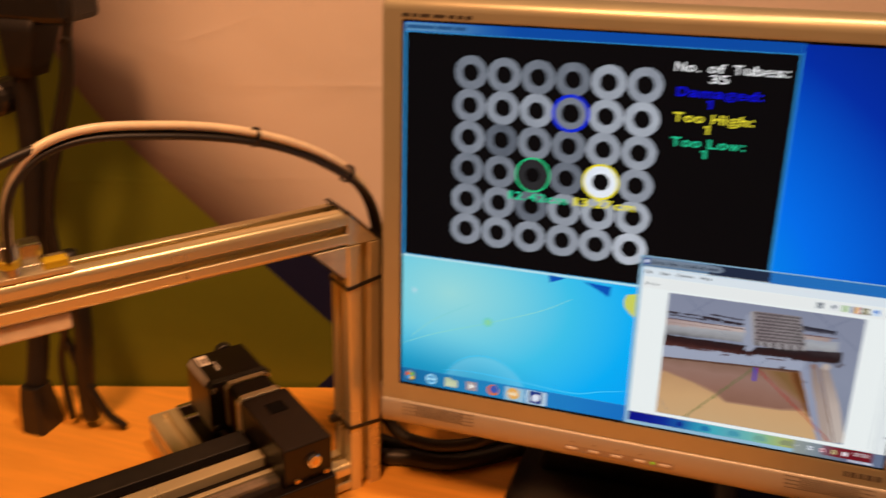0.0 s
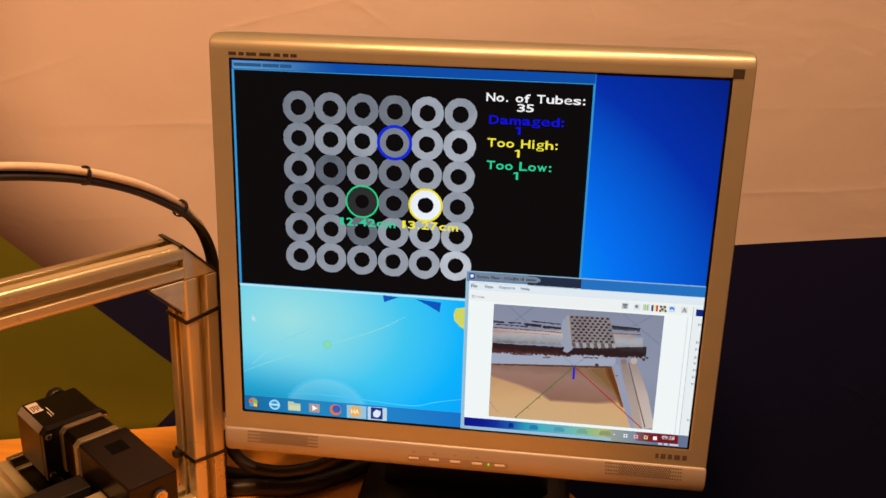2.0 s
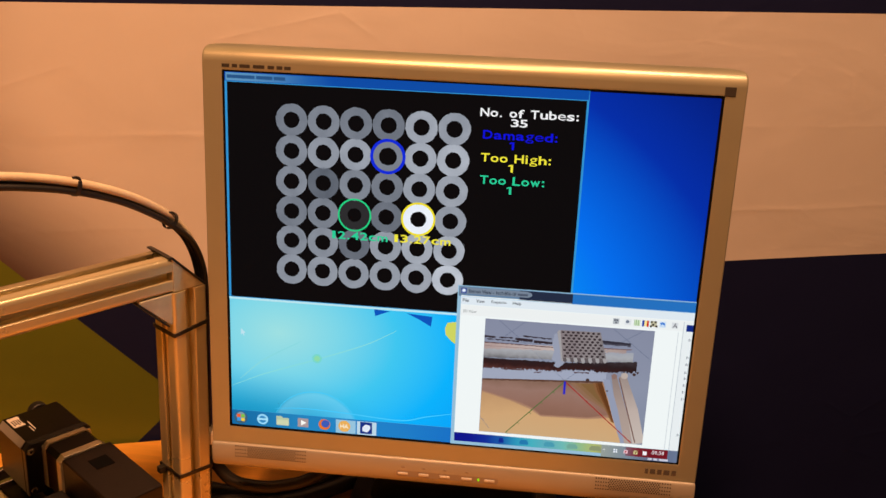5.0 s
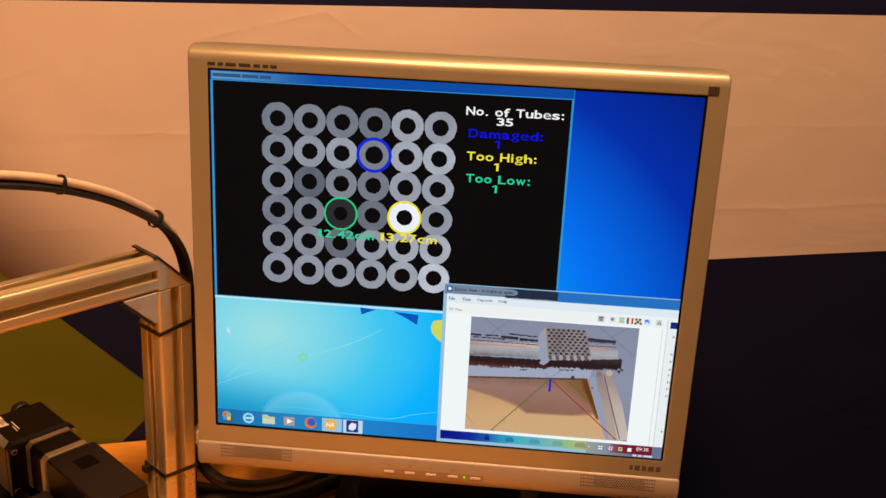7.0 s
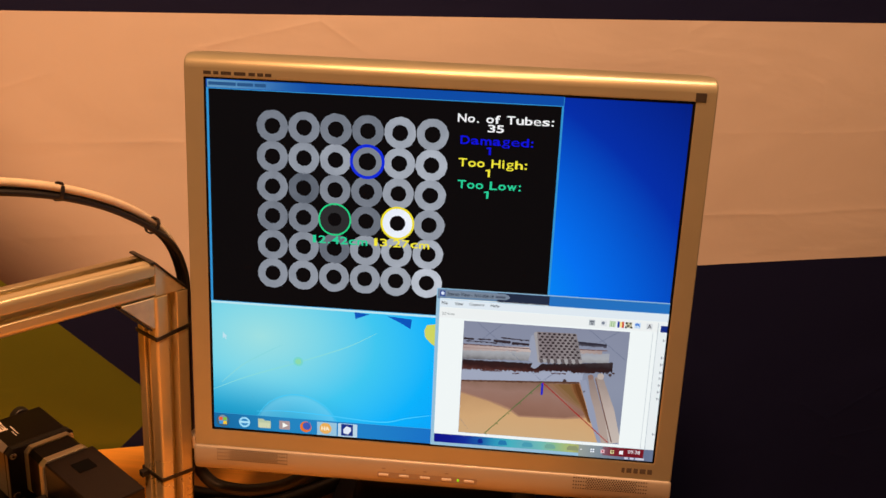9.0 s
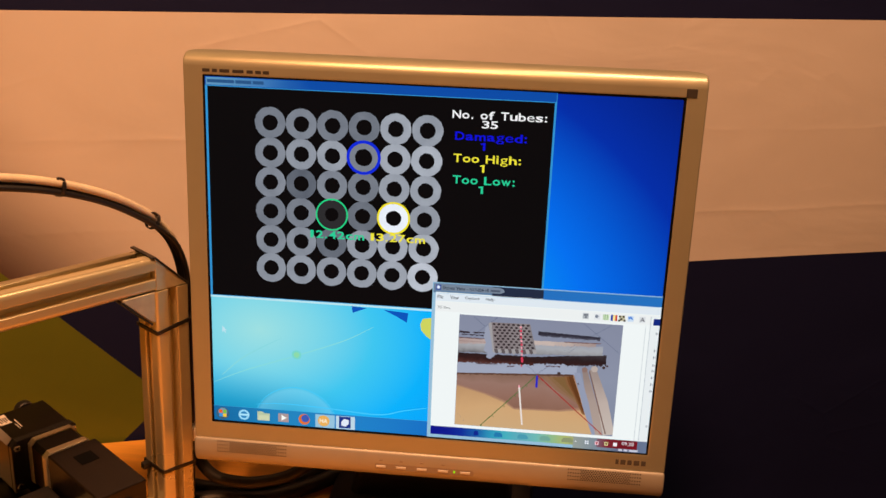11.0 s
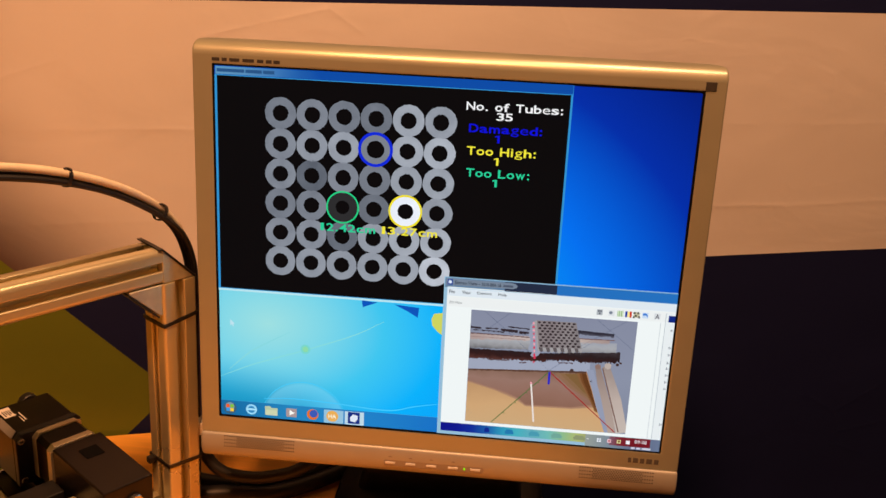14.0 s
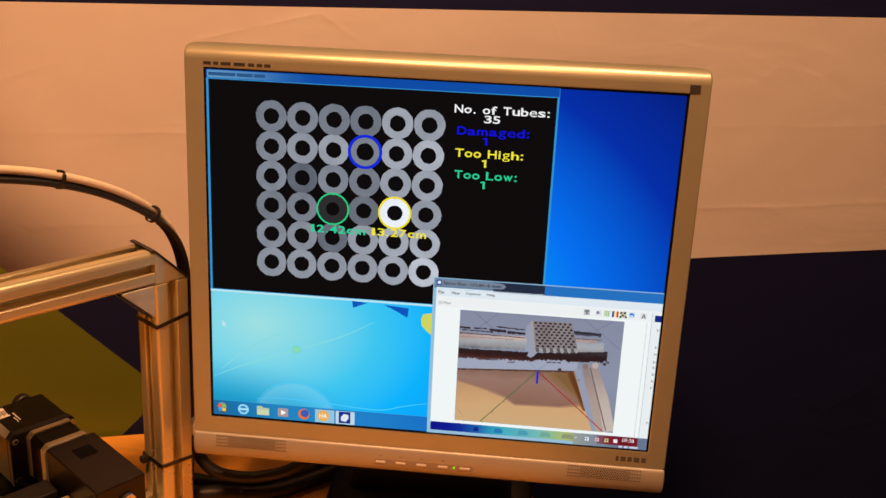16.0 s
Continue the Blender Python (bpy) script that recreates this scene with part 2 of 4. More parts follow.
    for z0, amp in ((0.222, 0.16), (0.318, 0.11)):
        dz = math_node("DIVIDE", math_node("ADD", math_node("SUBTRACT", Z, z0), wav), 0.0035)
        bell = math_node("DIVIDE", amp, math_node("ADD", math_node("POWER", math_node("ABSOLUTE", dz), 2.0), 1.0))
        broken = math_node("MAXIMUM", math_node("MULTIPLY", math_node("SUBTRACT", crease.outputs["Fac"], 0.42), 4.0), 0.0)
        height = math_node("ADD", height, math_node("MULTIPLY", bell, math_node("MINIMUM", broken, 1.0)))
    # short crumple lines between the flat parts
    vor = N("ShaderNodeTexVoronoi")
    vor.feature = "DISTANCE_TO_EDGE"
    vor.inputs["Scale"].default_value = 2.4
    L(mp.outputs[0], vor.inputs["Vector"])
    edge = math_node("DIVIDE", 0.09, math_node("ADD", math_node("POWER", math_node("DIVIDE", vor.outputs["Distance"], 0.022), 2.0), 1.0))
    some = math_node("MINIMUM", math_node("MAXIMUM", math_node("MULTIPLY", math_node("SUBTRACT", stain.outputs["Fac"], 0.53), 9.0), 0.0), 1.0)
    height = math_node("ADD", height, math_node("MULTIPLY", edge, some))
    small = N("ShaderNodeTexNoise")
    small.inputs["Scale"].default_value, small.inputs["Detail"].default_value, small.inputs["Distortion"].default_value = 26, 3, 0.8
    L(tc.outputs["Object"], small.inputs["Vector"])
    height = math_node("ADD", height, math_node("MULTIPLY", small.outputs["Fac"], 0.06))
    b1, b2 = N("ShaderNodeBump"), N("ShaderNodeBump")
    b1.inputs["Strength"].default_value, b1.inputs["Distance"].default_value = 0.50, 0.005
    L(height, b1.inputs["Height"])
    b2.inputs["Strength"].default_value, b2.inputs["Distance"].default_value = 0.12, 0.0006
    L(weave.outputs["Fac"], b2.inputs["Height"])
    L(b1.outputs[0], b2.inputs["Normal"])
    L(b2.outputs[0], b.inputs["Normal"])
    return m


def fabric_wall():
    bm = bmesh.new()
    nx, nz = 150, 90
    grid = [[None] * (nz + 1) for _ in range(nx + 1)]
    for i in range(nx + 1):
        for j in range(nz + 1):
            s, z = -1.5 + 3.9 * i / nx, -0.75 + 2.5 * j / nz
            w = 0.0022 * noise.noise(Vector((s * 3.5, z * 5, 1.7))) + 0.0011 * noise.noise(Vector((s * 11, z * 17, 4.2)))
            grid[i][j] = bm.verts.new((s, w + 0.003, z))
    for i in range(nx):
        for j in range(nz):
            bm.faces.new((grid[i][j], grid[i + 1][j], grid[i + 1][j + 1], grid[i][j + 1]))
    front = list(bm.faces)
    ex = bmesh.ops.extrude_face_region(bm, geom=front)
    for v in [g for g in ex["geom"] if isinstance(g, bmesh.types.BMVert)]:
        v.co.y = 0.03
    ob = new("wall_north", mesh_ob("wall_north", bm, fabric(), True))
    ob.matrix_world = WALL
    return tagged(ob, "creased stretched fabric wall printed navy, white and olive green", "fabric wall", kind="structure")


fabric_wall()

# unseen shell added to close the hall; pale surfaces bounce fill light
def plain(name, x0, x1, y0, y1, z0, z1, mat, label, cat):
    return tagged(new(name, mesh_ob(name, box(x0, x1, y0, y1, z0, z1), mat)), label, cat, kind="structure")


plain("floor", -3, 3.2, -3.2, 2.2, -0.84, -0.74, CARPET, "dark carpeted hall floor", "floor")
plain("ceiling", -3, 3.2, -3.2, 2.2, 2.9, 3.0, PLASTER, "plain pale unseen ceiling, added to close the hall", "ceiling")
plain("wall_west", -3.1, -3, -3.2, 2.2, -0.74, 2.9, PLASTER, "plain pale unseen wall, added to close the hall", "wall")
plain("wall_east", 3.2, 3.3, -3.2, 2.2, -0.74, 2.9, PLASTER, "plain pale unseen wall, added to close the hall", "wall")
plain("wall_south", -3, 3.2, -3.3, -3.2, -0.74, 2.9, PLASTER, "plain pale unseen wall, added to close the hall", "wall")
plain("wall_far_north", -3, 3.2, 2.2, 2.3, -0.74, 2.9, PLASTER, "plain pale unseen wall, added to close the hall", "wall")

# ---- monitor ----
H = 0.26
HEAD = pose(0, 0, H, 85, 0, 0)          # x right, y up the glass, z out of it
MON = pose(0.0, 0.075, TZ)
monitor = thing("monitor", MON, "silver flat-panel monitor, switched on, on a black stand", "monitor")
REL = MON.inverted() @ HEAD


def mm(*v):
    return tuple(x / 1000 for x in v)


def head():
    # the frame's section: rounded upper front edge, a flat top running back, plan corners drawn in towards the rear
    section = ((176, 168.6, 7, -27), (189, 169.4, 6, -23), (196.5, 169.6, 4, -18), (201.5, 169.4, 3, -12), (204.2, 168.9, 2.4, -8), (204.9, 168.2, 2.2, -5.8), (205.2, 167.4, 2, -4.0),
               (205.3, 166.4, 2, -2.4), (205.3, 165.2, 2, -1.0), (205.3, 163.7, 2, 0.2), (205.2, 161.9, 2, 1.1), (204.9, 159.9, 1.8, 1.7), (204.2, 157.8, 1.6, 2.0), (191.0, 152.2, 1.2, 2.0), (189.6, 151.0, 1.0, 1.7))
    loops = []
    for ux, top, r, w in section:
        bot = -165.6 if ux > 200 else -164.5 if w < 0 else -(top - 0.5)
        loops.append(round_rect(*mm(-ux, ux, bot, top), r / 1000, w / 1000, 6, min(r, 1.0) / 1000))
    front = part("bezel", loft(loops), SILVER, monitor, "brushed silver front frame", REL @ Matrix.Translation((0, 0, -0.0012)), True)
    for p in front.data.polygons:
        p.use_smooth = not min(front.data.vertices[k].co.z for k in p.vertices) > 0.0019
    rim = [round_rect(*mm(-u, u, -v + 0.4, v), 0.001, w / 1000) for u, v, w in ((189.7, 151.1, 0.48), (189.0, 150.4, 0.1), (187.6, 149.0, -0.36))]
    part("screen_rim", loft(rim), NAVY_BLACK, monitor, "thin black rim round the glass", REL)
    shell = [round_rect(*mm(-ux, ux, bot, top), 0.012, w / 1000) for ux, top, bot, w in ((186, 167.0, -186, -24), (184, 165, -186, -30), (170, 140, -165, -48), (150, 120, -150, -56))]
    part("back_cover", loft(shell, True, True), SILVER_DARK, monitor, "dark silver rear housing", REL, True)
    # speaker bar below the frame: a rounded strip
    prof = [(-165.9, -10), (-165.9, 1.2), (-166.3, 2.0), (-168.5, 2.7), (-172, 3.2), (-177, 3.4), (-182, 2.9), (-186, 1.5), (-189, -1.0), (-190.6, -5), (-190.2, -11)]
    loops = []
    for x, k in ((-205.2, 0.9), (-204.4, 0.99), (-203, 1.0), (203, 1.0), (204.4, 0.99), (205.2, 0.9)):
        loops.append([mm(x, -178 + (y + 178) * k, w * k) for y, w in prof])
    bar = part("speaker_bar", loft(loops, True, True), SILVER_LIGHT, monitor, "pale silver speaker strip under the glass", REL, False)
    for p in bar.data.polygons:
        p.use_smooth = len(p.vertices) == 4
    # raised dark dots paint the shade inside the speaker holes
    bmh = bmesh.new()
    for u0 in (-184, 124):
        for j in range(7):
            for i in range(30):
                if j in (0, 2, 4, 6) or 4 < i < 25:
                    off = 1.05 if j % 2 else 0
                    y = -168.0 - j * 1.55
                    w = 2.65 + 0.75 * (1 - ((y + 177) / 9) ** 2)
                    cylinder(0.00062, 0.0005, 6, Matrix.Translation(mm(u0 + i * 2.1 + off, y, w - 0.2)), bmh)
    tagged(part("speaker_grille", bmh, INK, bar, "rows of tiny dark dots standing in for shaded speaker holes"), kind="stuff")
    # buttons on a nearly flush, darker strip in place of a shallow groove
    part("button_groove", loft([round_rect(*mm(-44, 43, -182.6, -176.6), 0.002, 0.0020), round_rect(*mm(-43.8, 42.8, -182.4, -176.8), 0.002, 0.0034)], True, True), SILVER_DARK, bar)
    for u in (-38.3, -20.6, -2.5, 16.2, 35.4):
        part("button", box(*mm(u - 4.3, u + 4.3, -180.6, -178.5, 3.1, 4.1), 0.0004), LABEL, bar, "pale push button")
    part("power_light", box(*mm(25.2, 26.8, -180.4, -178.4, 3.1, 3.9), 0.0003), lit((150, 235, 20)), bar, "green power light")
    # faint pictograms above the buttons
    for u in (-38.3, -20.6, -2.5, 16.2):
        part("pictogram", box(*mm(u - 1.4, u + 1.4, -174.4, -173.0, 3.2, 3.46)), SILVER_DARK, bar)


head()


def printed(name, body, u, v, h, w_, depth, mat, parent, bold=0.0, label=""):
    me = text_mesh(body, h / 1000, w_ / 1000, bold)
    me.transform(Matrix.Translation(mm(u, v, depth)))
    me.materials.clear()
    me.materials.append(mat)
    return part(name, me, mat, parent, label)


bezel = [o for o in monitor.children if o.name.startswith("bezel")][0]
# maker's marks as plain bars, model plate and badge
for i, (u, w_) in enumerate(((-189.5, 7), (-181.5, 5), (-175.5, 9), (-165, 10), (-153.5, 6), (-146.5, 5.5), (-140.5, 6))):
    part("mark", box(*mm(u, u + w_ - 0.9, 153.0, 155.6, 1.6, 2.15)), INK, bezel, "dark printed bar")
for u, w_ in ((163.2, 3.4), (167.4, 5), (173.2, 4.4), (178.4, 5.6), (184.8, 4.6)):
    part("mark", box(*mm(u, u + w_ - 0.8, -160.8, -156.4, 1.6, 2.2)), GROOVE, bezel, "dark raised bar")
badge = part("badge", box(*mm(189.0, 197.1, 150.9, 157.7, 1.5, 2.5), 0.0003), INK, bezel, "small dark square sticker")

# stand
loops = [round_rect(-0.10, 0.10, -0.105, 0.085, 0.03, z) if k == 0 else round_rect(-0.10 + k, 0.10 - k, -0.105 + k, 0.085 - k, 0.03, z) for k, z in ((0, 0.0), (0, 0.012), (0.004, 0.017), (0.02, 0.021), (0.05, 0.024))]
part("base", loft(loops, True, True), BLACK, monitor, "black plastic foot", None, True)
part("neck", loft([round_rect(-0.080, 0.080, -0.03, 0.03, 0.012, 0.018), round_rect(-0.070, 0.070, -0.024, 0.024, 0.012, 0.06), round_rect(-0.060, 0.060, -0.016, 0.016, 0.01, 0.11), round_rect(-0.055, 0.055, -0.012, 0.012, 0.008, 0.20)], True, True), BLACK, monitor, "black plastic neck", None, True)

# ---- the display's picture ----
panel = part("screen", box(*mm(-189, 189, -150.6, 150.6, -3.0, -0.45)), BLACK_MATT, monitor, "lit display with two program windows", REL)


def patch(name, pts, layer, mat, label="", parent=panel):
    """A flat lit patch of the display, its outline in millimetres from the middle of the glass."""
    bm = bmesh.new()
    f = bm.faces.new([bm.verts.new(mm(u, v, -0.40 + layer * 0.05)) for u, v in pts])
    if len(pts) > 4:
        bmesh.ops.triangulate(bm, faces=[f])
    bm.normal_update()
    if sum(f.normal.z for f in bm.faces) < 0:
        for f in bm.faces:
            f.normal_flip()
    me = bpy.data.meshes.new(name)
    bm.to_mesh(me)
    bm.free()
    me.materials.append(mat)
    return part(name, me, mat, parent, label)


def rect(u0, u1, v0, v1):
    return [(u0, v0), (u1, v0), (u1, v1), (u0, v1)]


def disc(u, v, r, n=20):
    return [(u + r * math.cos(2 * math.pi * k / n), v + r * math.sin(2 * math.pi * k / n)) for k in range(n)]


def wallpaper():
    """Blue gradient of the desktop, paler to the lower left, with faint light streaks."""
    m = glow("display_wallpaper", (20, 120, 220))
    nt = m.node_tree
    L, N = nt.links.new, nt.nodes.new
    b = nt.nodes["Principled BSDF"]
    tc = N("ShaderNodeTexCoord")
    sep = N("ShaderNodeSeparateXYZ")
    L(tc.outputs["Object"], sep.inputs[0])

    def dist(cx, cy, sx, sy):
        mp = N("ShaderNodeMapping")
        mp.inputs["Location"].default_value = (-cx / sx, -cy / sy, 0)
        mp.inputs["Scale"].default_value = (1 / sx, 1 / sy, 0)
        L(tc.outputs["Object"], mp.inputs["Vector"])
        ln = N("ShaderNodeVectorMath")
        ln.operation = "LENGTH"
        L(mp.outputs[0], ln.inputs[0])
        return ln.outputs["Value"]

    r = N("ShaderNodeValToRGB")
    stops = ((0.0, (158, 224, 226)), (0.10, (124, 214, 232)), (0.20, (62, 198, 240)), (0.30, (4, 178, 252)), (0.57, (0, 112, 240)), (0.76, (0, 46, 168)), (1.0, (0, 16, 96)))
    el = r.color_ramp.elements
    while len(el) < len(stops):
        el.new(0.5)
    for e, (p, c) in zip(el, stops):
        e.position, e.color = p, lin(c)
    L(dist(-0.146, -0.062, 0.49, 0.345), r.inputs[0])
    corner = N("ShaderNodeMapRange")
    corner.interpolation_type = "SMOOTHSTEP"
    corner.inputs["From Min"].default_value, corner.inputs["From Max"].default_value = 0.15, 1.0
    corner.inputs["To Min"].default_value, corner.inputs["To Max"].default_value = 0.9, 0.0
    L(dist(-0.19, -0.155, 0.16, 0.065), corner.inputs["Value"])
    mx = N("ShaderNodeMix")
    mx.data_type = "RGBA"
    L(corner.outputs[0], mx.inputs[0])
    L(r.outputs[0], mx.inputs[6])
    mx.inputs[7].default_value = lin((6, 138, 186))
    # a pale bubble rising from the lower edge, brightest towards its rim
    bub = N("ShaderNodeMapRange")
    bub.inputs["From Min"].default_value, bub.inputs["From Max"].default_value = 1.0, 0.93
    bub.clamp = True
    d = dist(-0.115, -0.151, 0.038, 0.038)
    L(d, bub.inputs["Value"])
    rise = N("ShaderNodeMapRange")
    rise.inputs["From Min"].default_value, rise.inputs["From Max"].default_value = 0.35, 1.0
    rise.inputs["To Min"].default_value, rise.inputs["To Max"].default_value = 0.04, 0.30
    L(d, rise.inputs["Value"])
    amount = N("ShaderNodeMath")
    amount.operation = "MULTIPLY"
    L(bub.outputs[0], amount.inputs[0])
    L(rise.outputs[0], amount.inputs[1])
    mb = N("ShaderNodeMix")
    mb.data_type = "RGBA"
    L(amount.outputs[0], mb.inputs[0])
    L(mx.outputs[2], mb.inputs[6])
    mb.inputs[7].default_value = lin((150, 226, 250))
    L(mb.outputs[2], b.inputs["Emission Color"])
    return m


WP = wallpaper()
patch("wallpaper", rect(-187.9, 187.9, -149.2, 149.6), 0, WP, "blue desktop picture")


def arc_strip(name, pts, half, layer, mat):
    line = spline([(u, v, 0) for u, v in pts], 8)
    bm = bmesh.new()
    rows = []
    for i, p in enumerate(line):
        d = (line[min(i + 1, len(line) - 1)] - line[max(i - 1, 0)]).normalized()
        h = half * (0.4 + math.sin(math.pi * i / (len(line) - 1)))
        rows.append([bm.verts.new(mm(p.x - k * d.y * h, p.y + k * d.x * h, -0.40 + layer * 0.05)) for k in (1, -1)])
    for a, b in zip(rows, rows[1:]):
        bm.faces.new((a[0], a[1], b[1], b[0]))
    return part(name, bm, mat, panel)


arc_strip("light_streak", [(-188, -113.4), (-162, -101.2), (-138, -92), (-113.5, -83), (-73, -66.6), (-48, -52.5)], 0.42, 1, lit((134, 218, 222)))
arc_strip("light_streak", [(-180, -106), (-163, -90), (-148, -80), (-127, -68)], 0.5, 1, lit((136, 216, 224)))
arc_strip("light_streak", [(-150, -131), (-126, -129), (-90, -130), (-43, -132.5), (-20, -127), (6, -121.5)], 0.4, 1, lit((70, 200, 250)))
arc_strip("light_streak", [(-115 + 38 * math.cos(radians(a)), -151 + 38 * math.sin(radians(a))) for a in (155, 135, 115, 95, 75, 55, 40, 25)], 0.30, 1, lit((70, 202, 248)))
# part of the desktop emblem between the two windows
patch("emblem", [(-8.5, -47), (-6.5, -42), (2, -40.5), (2, -61), (-3, -57.5), (-7.6, -52.5)], 1, lit((206, 212, 96)), "yellow piece of the desktop emblem")
patch("emblem", [(-67, -35), (-54, -36), (-60, -38.5), (-66, -41)], 1, lit((8, 84, 186)))
patch("emblem", [(-40, -36.5), (-19, -38), (-20, -46.5), (-29, -41.5)], 1, lit((8, 84, 186)))
patch("light_glow", disc(-114, -82.5, 4.2, 16), 1.5, lit((120, 214, 206)))
patch("light_glow", disc(-114, -82.5, 2.6, 12), 2, lit((140, 218, 170)))
patch("cursor", [(-178.6, -60.4), (-178.6, -66.2), (-177.2, -65.0), (-176.2, -67.0), (-175.4, -66.6), (-176.3, -64.6), (-174.6, -64.4)], 3, lit((190, 226, 238)), "white mouse pointer")


def graded(name, axis, lo, hi, stops, grain=0.0, grain_scale=300.0):
    """A lit patch whose colour runs through the stops along one axis, with optional speckle."""
    m = glow(name, stops[0])
    nt = m.node_tree
    tc, sep = nt.nodes.new("ShaderNodeTexCoord"), nt.nodes.new("ShaderNodeSeparateXYZ")
    r, n = nt.nodes.new("ShaderNodeValToRGB"), nt.nodes.new("ShaderNodeMapRange")
    n.inputs["From Min"].default_value, n.inputs["From Max"].default_value = lo, hi
    nt.links.new(tc.outputs["Object"], sep.inputs[0])
    nt.links.new(n.outputs[0], r.inputs[0])
    noise = nt.nodes.new("ShaderNodeTexNoise")
    noise.inputs["Scale"].default_value, noise.inputs["Detail"].default_value = grain_scale, 4
    nt.links.new(tc.outputs["Object"], noise.inputs["Vector"])
    mad = nt.nodes.new("ShaderNodeMath")
    mad.operation = "MULTIPLY_ADD"
    mad.inputs[1].default_value, mad.inputs[2].default_value = grain, -grain / 2
    nt.links.new(noise.outputs["Fac"], mad.inputs[0])
    add = nt.nodes.new("ShaderNodeMath")
    nt.links.new(sep.outputs[axis], add.inputs[0])
    nt.links.new(mad.outputs[0], add.inputs[1])
    nt.links.new(add.outputs[0], n.inputs["Value"])
    el = r.color_ramp.elements
    while len(el) < len(stops):
        el.new(0.5)
    for k, c in enumerate(stops):
        el[k].position, el[k].color = k / (len(stops) - 1), lin(c)
    nt.links.new(r.outputs[0], nt.nodes["Principled BSDF"].inputs["Emission Color"])
    return m


# taskbar
patch("taskbar", rect(-187.9, 187.9, -149.2, -135), 2, graded("display_taskbar", "X", -0.188, 0.01, ((18, 104, 160), (34, 132, 190), (30, 128, 200), (20, 110, 196)), 0.03, 20), "translucent blue taskbar")
patch("taskbar_edge", rect(-187.9, 187.9, -135.2, -134.9), 3, lit((62, 160, 214)))


ICY = -142.2
patch("start_button", disc(-180, ICY, 5.8), 3, lit((60, 95, 120)), "round start button")
patch("start_button_shine", disc(-180, ICY + 1.2, 4.0), 4, lit((120, 150, 170)))
for du, dv, c in ((-1.8, 1.8, (235, 90, 40)), (1.8, 1.8, (130, 190, 60)), (-1.8, -1.8, (60, 150, 225)), (1.8, -1.8, (245, 200, 60))):
    patch("start_flag", rect(-180 + du - 1.5, -180 + du + 1.5, ICY + dv - 1.5, ICY + dv + 1.5), 5, lit(c))
patch("browser_icon", disc(-161, ICY, 4.9), 3, lit((150, 215, 245)))
patch("browser_icon_ring", disc(-161, ICY, 3.2), 4, lit((50, 135, 195)))
patch("browser_icon_bar", rect(-165.5, -156.5, ICY - 0.8, ICY + 1.0), 5, lit((170, 225, 245)))
patch("folder_icon", [(-149, ICY - 4), (-138, ICY - 4), (-138, ICY + 3), (-143, ICY + 3), (-144.5, ICY + 4.4), (-149, ICY + 4.4)], 3, lit((185, 200, 165)))
patch("folder_icon_front", rect(-148.4, -138.6, ICY - 4, ICY + 1), 4, lit((205, 212, 175)))
patch("player_icon", rect(-130.4, -121.2, ICY - 4, ICY + 4), 3, lit((170, 150, 150)))
patch("player_icon_arrow", [(-127.5, ICY - 2.6), (-127.5, ICY + 2.6), (-122.8, ICY)], 4, lit((250, 250, 245)))
patch("browser_icon", disc(-107.3, ICY, 5.0), 3, lit((225, 115, 40)))
patch("browser_icon_globe", disc(-106.4, ICY + 0.8, 3.6), 4, lit((60, 90, 180)))
patch("task_button", rect(-97.4, -80.4, -148.6, -136.4), 3, lit((150, 195, 220)))
patch("program_icon", disc(-90.1, ICY, 5.2), 4, lit((235, 175, 90)))
printed("program_icon_letters", "HA", -93.6, ICY - 2, 4, 7, -0.12, lit((250, 240, 215)), panel, 0.02)
patch("task_button", rect(-79.2, -62.6, -148.6, -136.4), 3, lit((190, 215, 230)))
patch("program_icon", rect(-76.5, -66.3, ICY - 5.4, ICY + 5.4), 4, lit((25, 50, 130)))
patch("program_icon_box", [(-74.5, ICY - 3), (-70.5, ICY - 4), (-68, ICY - 1), (-68, ICY + 2.5), (-72, ICY + 3.4), (-74.5, ICY + 0.5)], 5, lit((225, 232, 245)))

# results window
patch("window_frame", rect(-187.9, 91.6, -34.3, 149.6), 4, lit((50, 146, 208)), "light blue window border")
patch("window_frame_sill", rect(-187.9, 91.6, -35.0, -33.2), 5, lit((186, 228, 238)))
patch("title_bar", rect(-187.9, 91.2, 142.6, 149.6), 5, lit((10, 75, 165)), "blue window title bar")
patch("title_bar_shine", rect(-187, -104, 143.0, 149.0), 6, graded("display_title_shine", "X", -0.187, -0.104, ((96, 150, 190), (88, 142, 186), (70, 126, 182), (36, 98, 172), (12, 76, 166)), 0.012, 90))
for u, w_ in ((-186, 22), (-163, 13), (-149, 9)):
    patch("title_mark", rect(u, u + w_, 144.8, 147.4), 7, lit((40, 84, 132)))
patch("black_field", rect(-186.0, 90.0, -32.6, 142.0), 6, lit((9, 9, 11)), "black results field")

GREYS = ((128, 134, 124, 116, 160, 148), (138, 150, 158, 128, 165, 170), (140, 104, 134, 122, 156, 156), (128, 130, 52, 110, 238, 146), (142, 142, 108, 152, 166, 168), (150, 152, 150, 152, 160, 188))


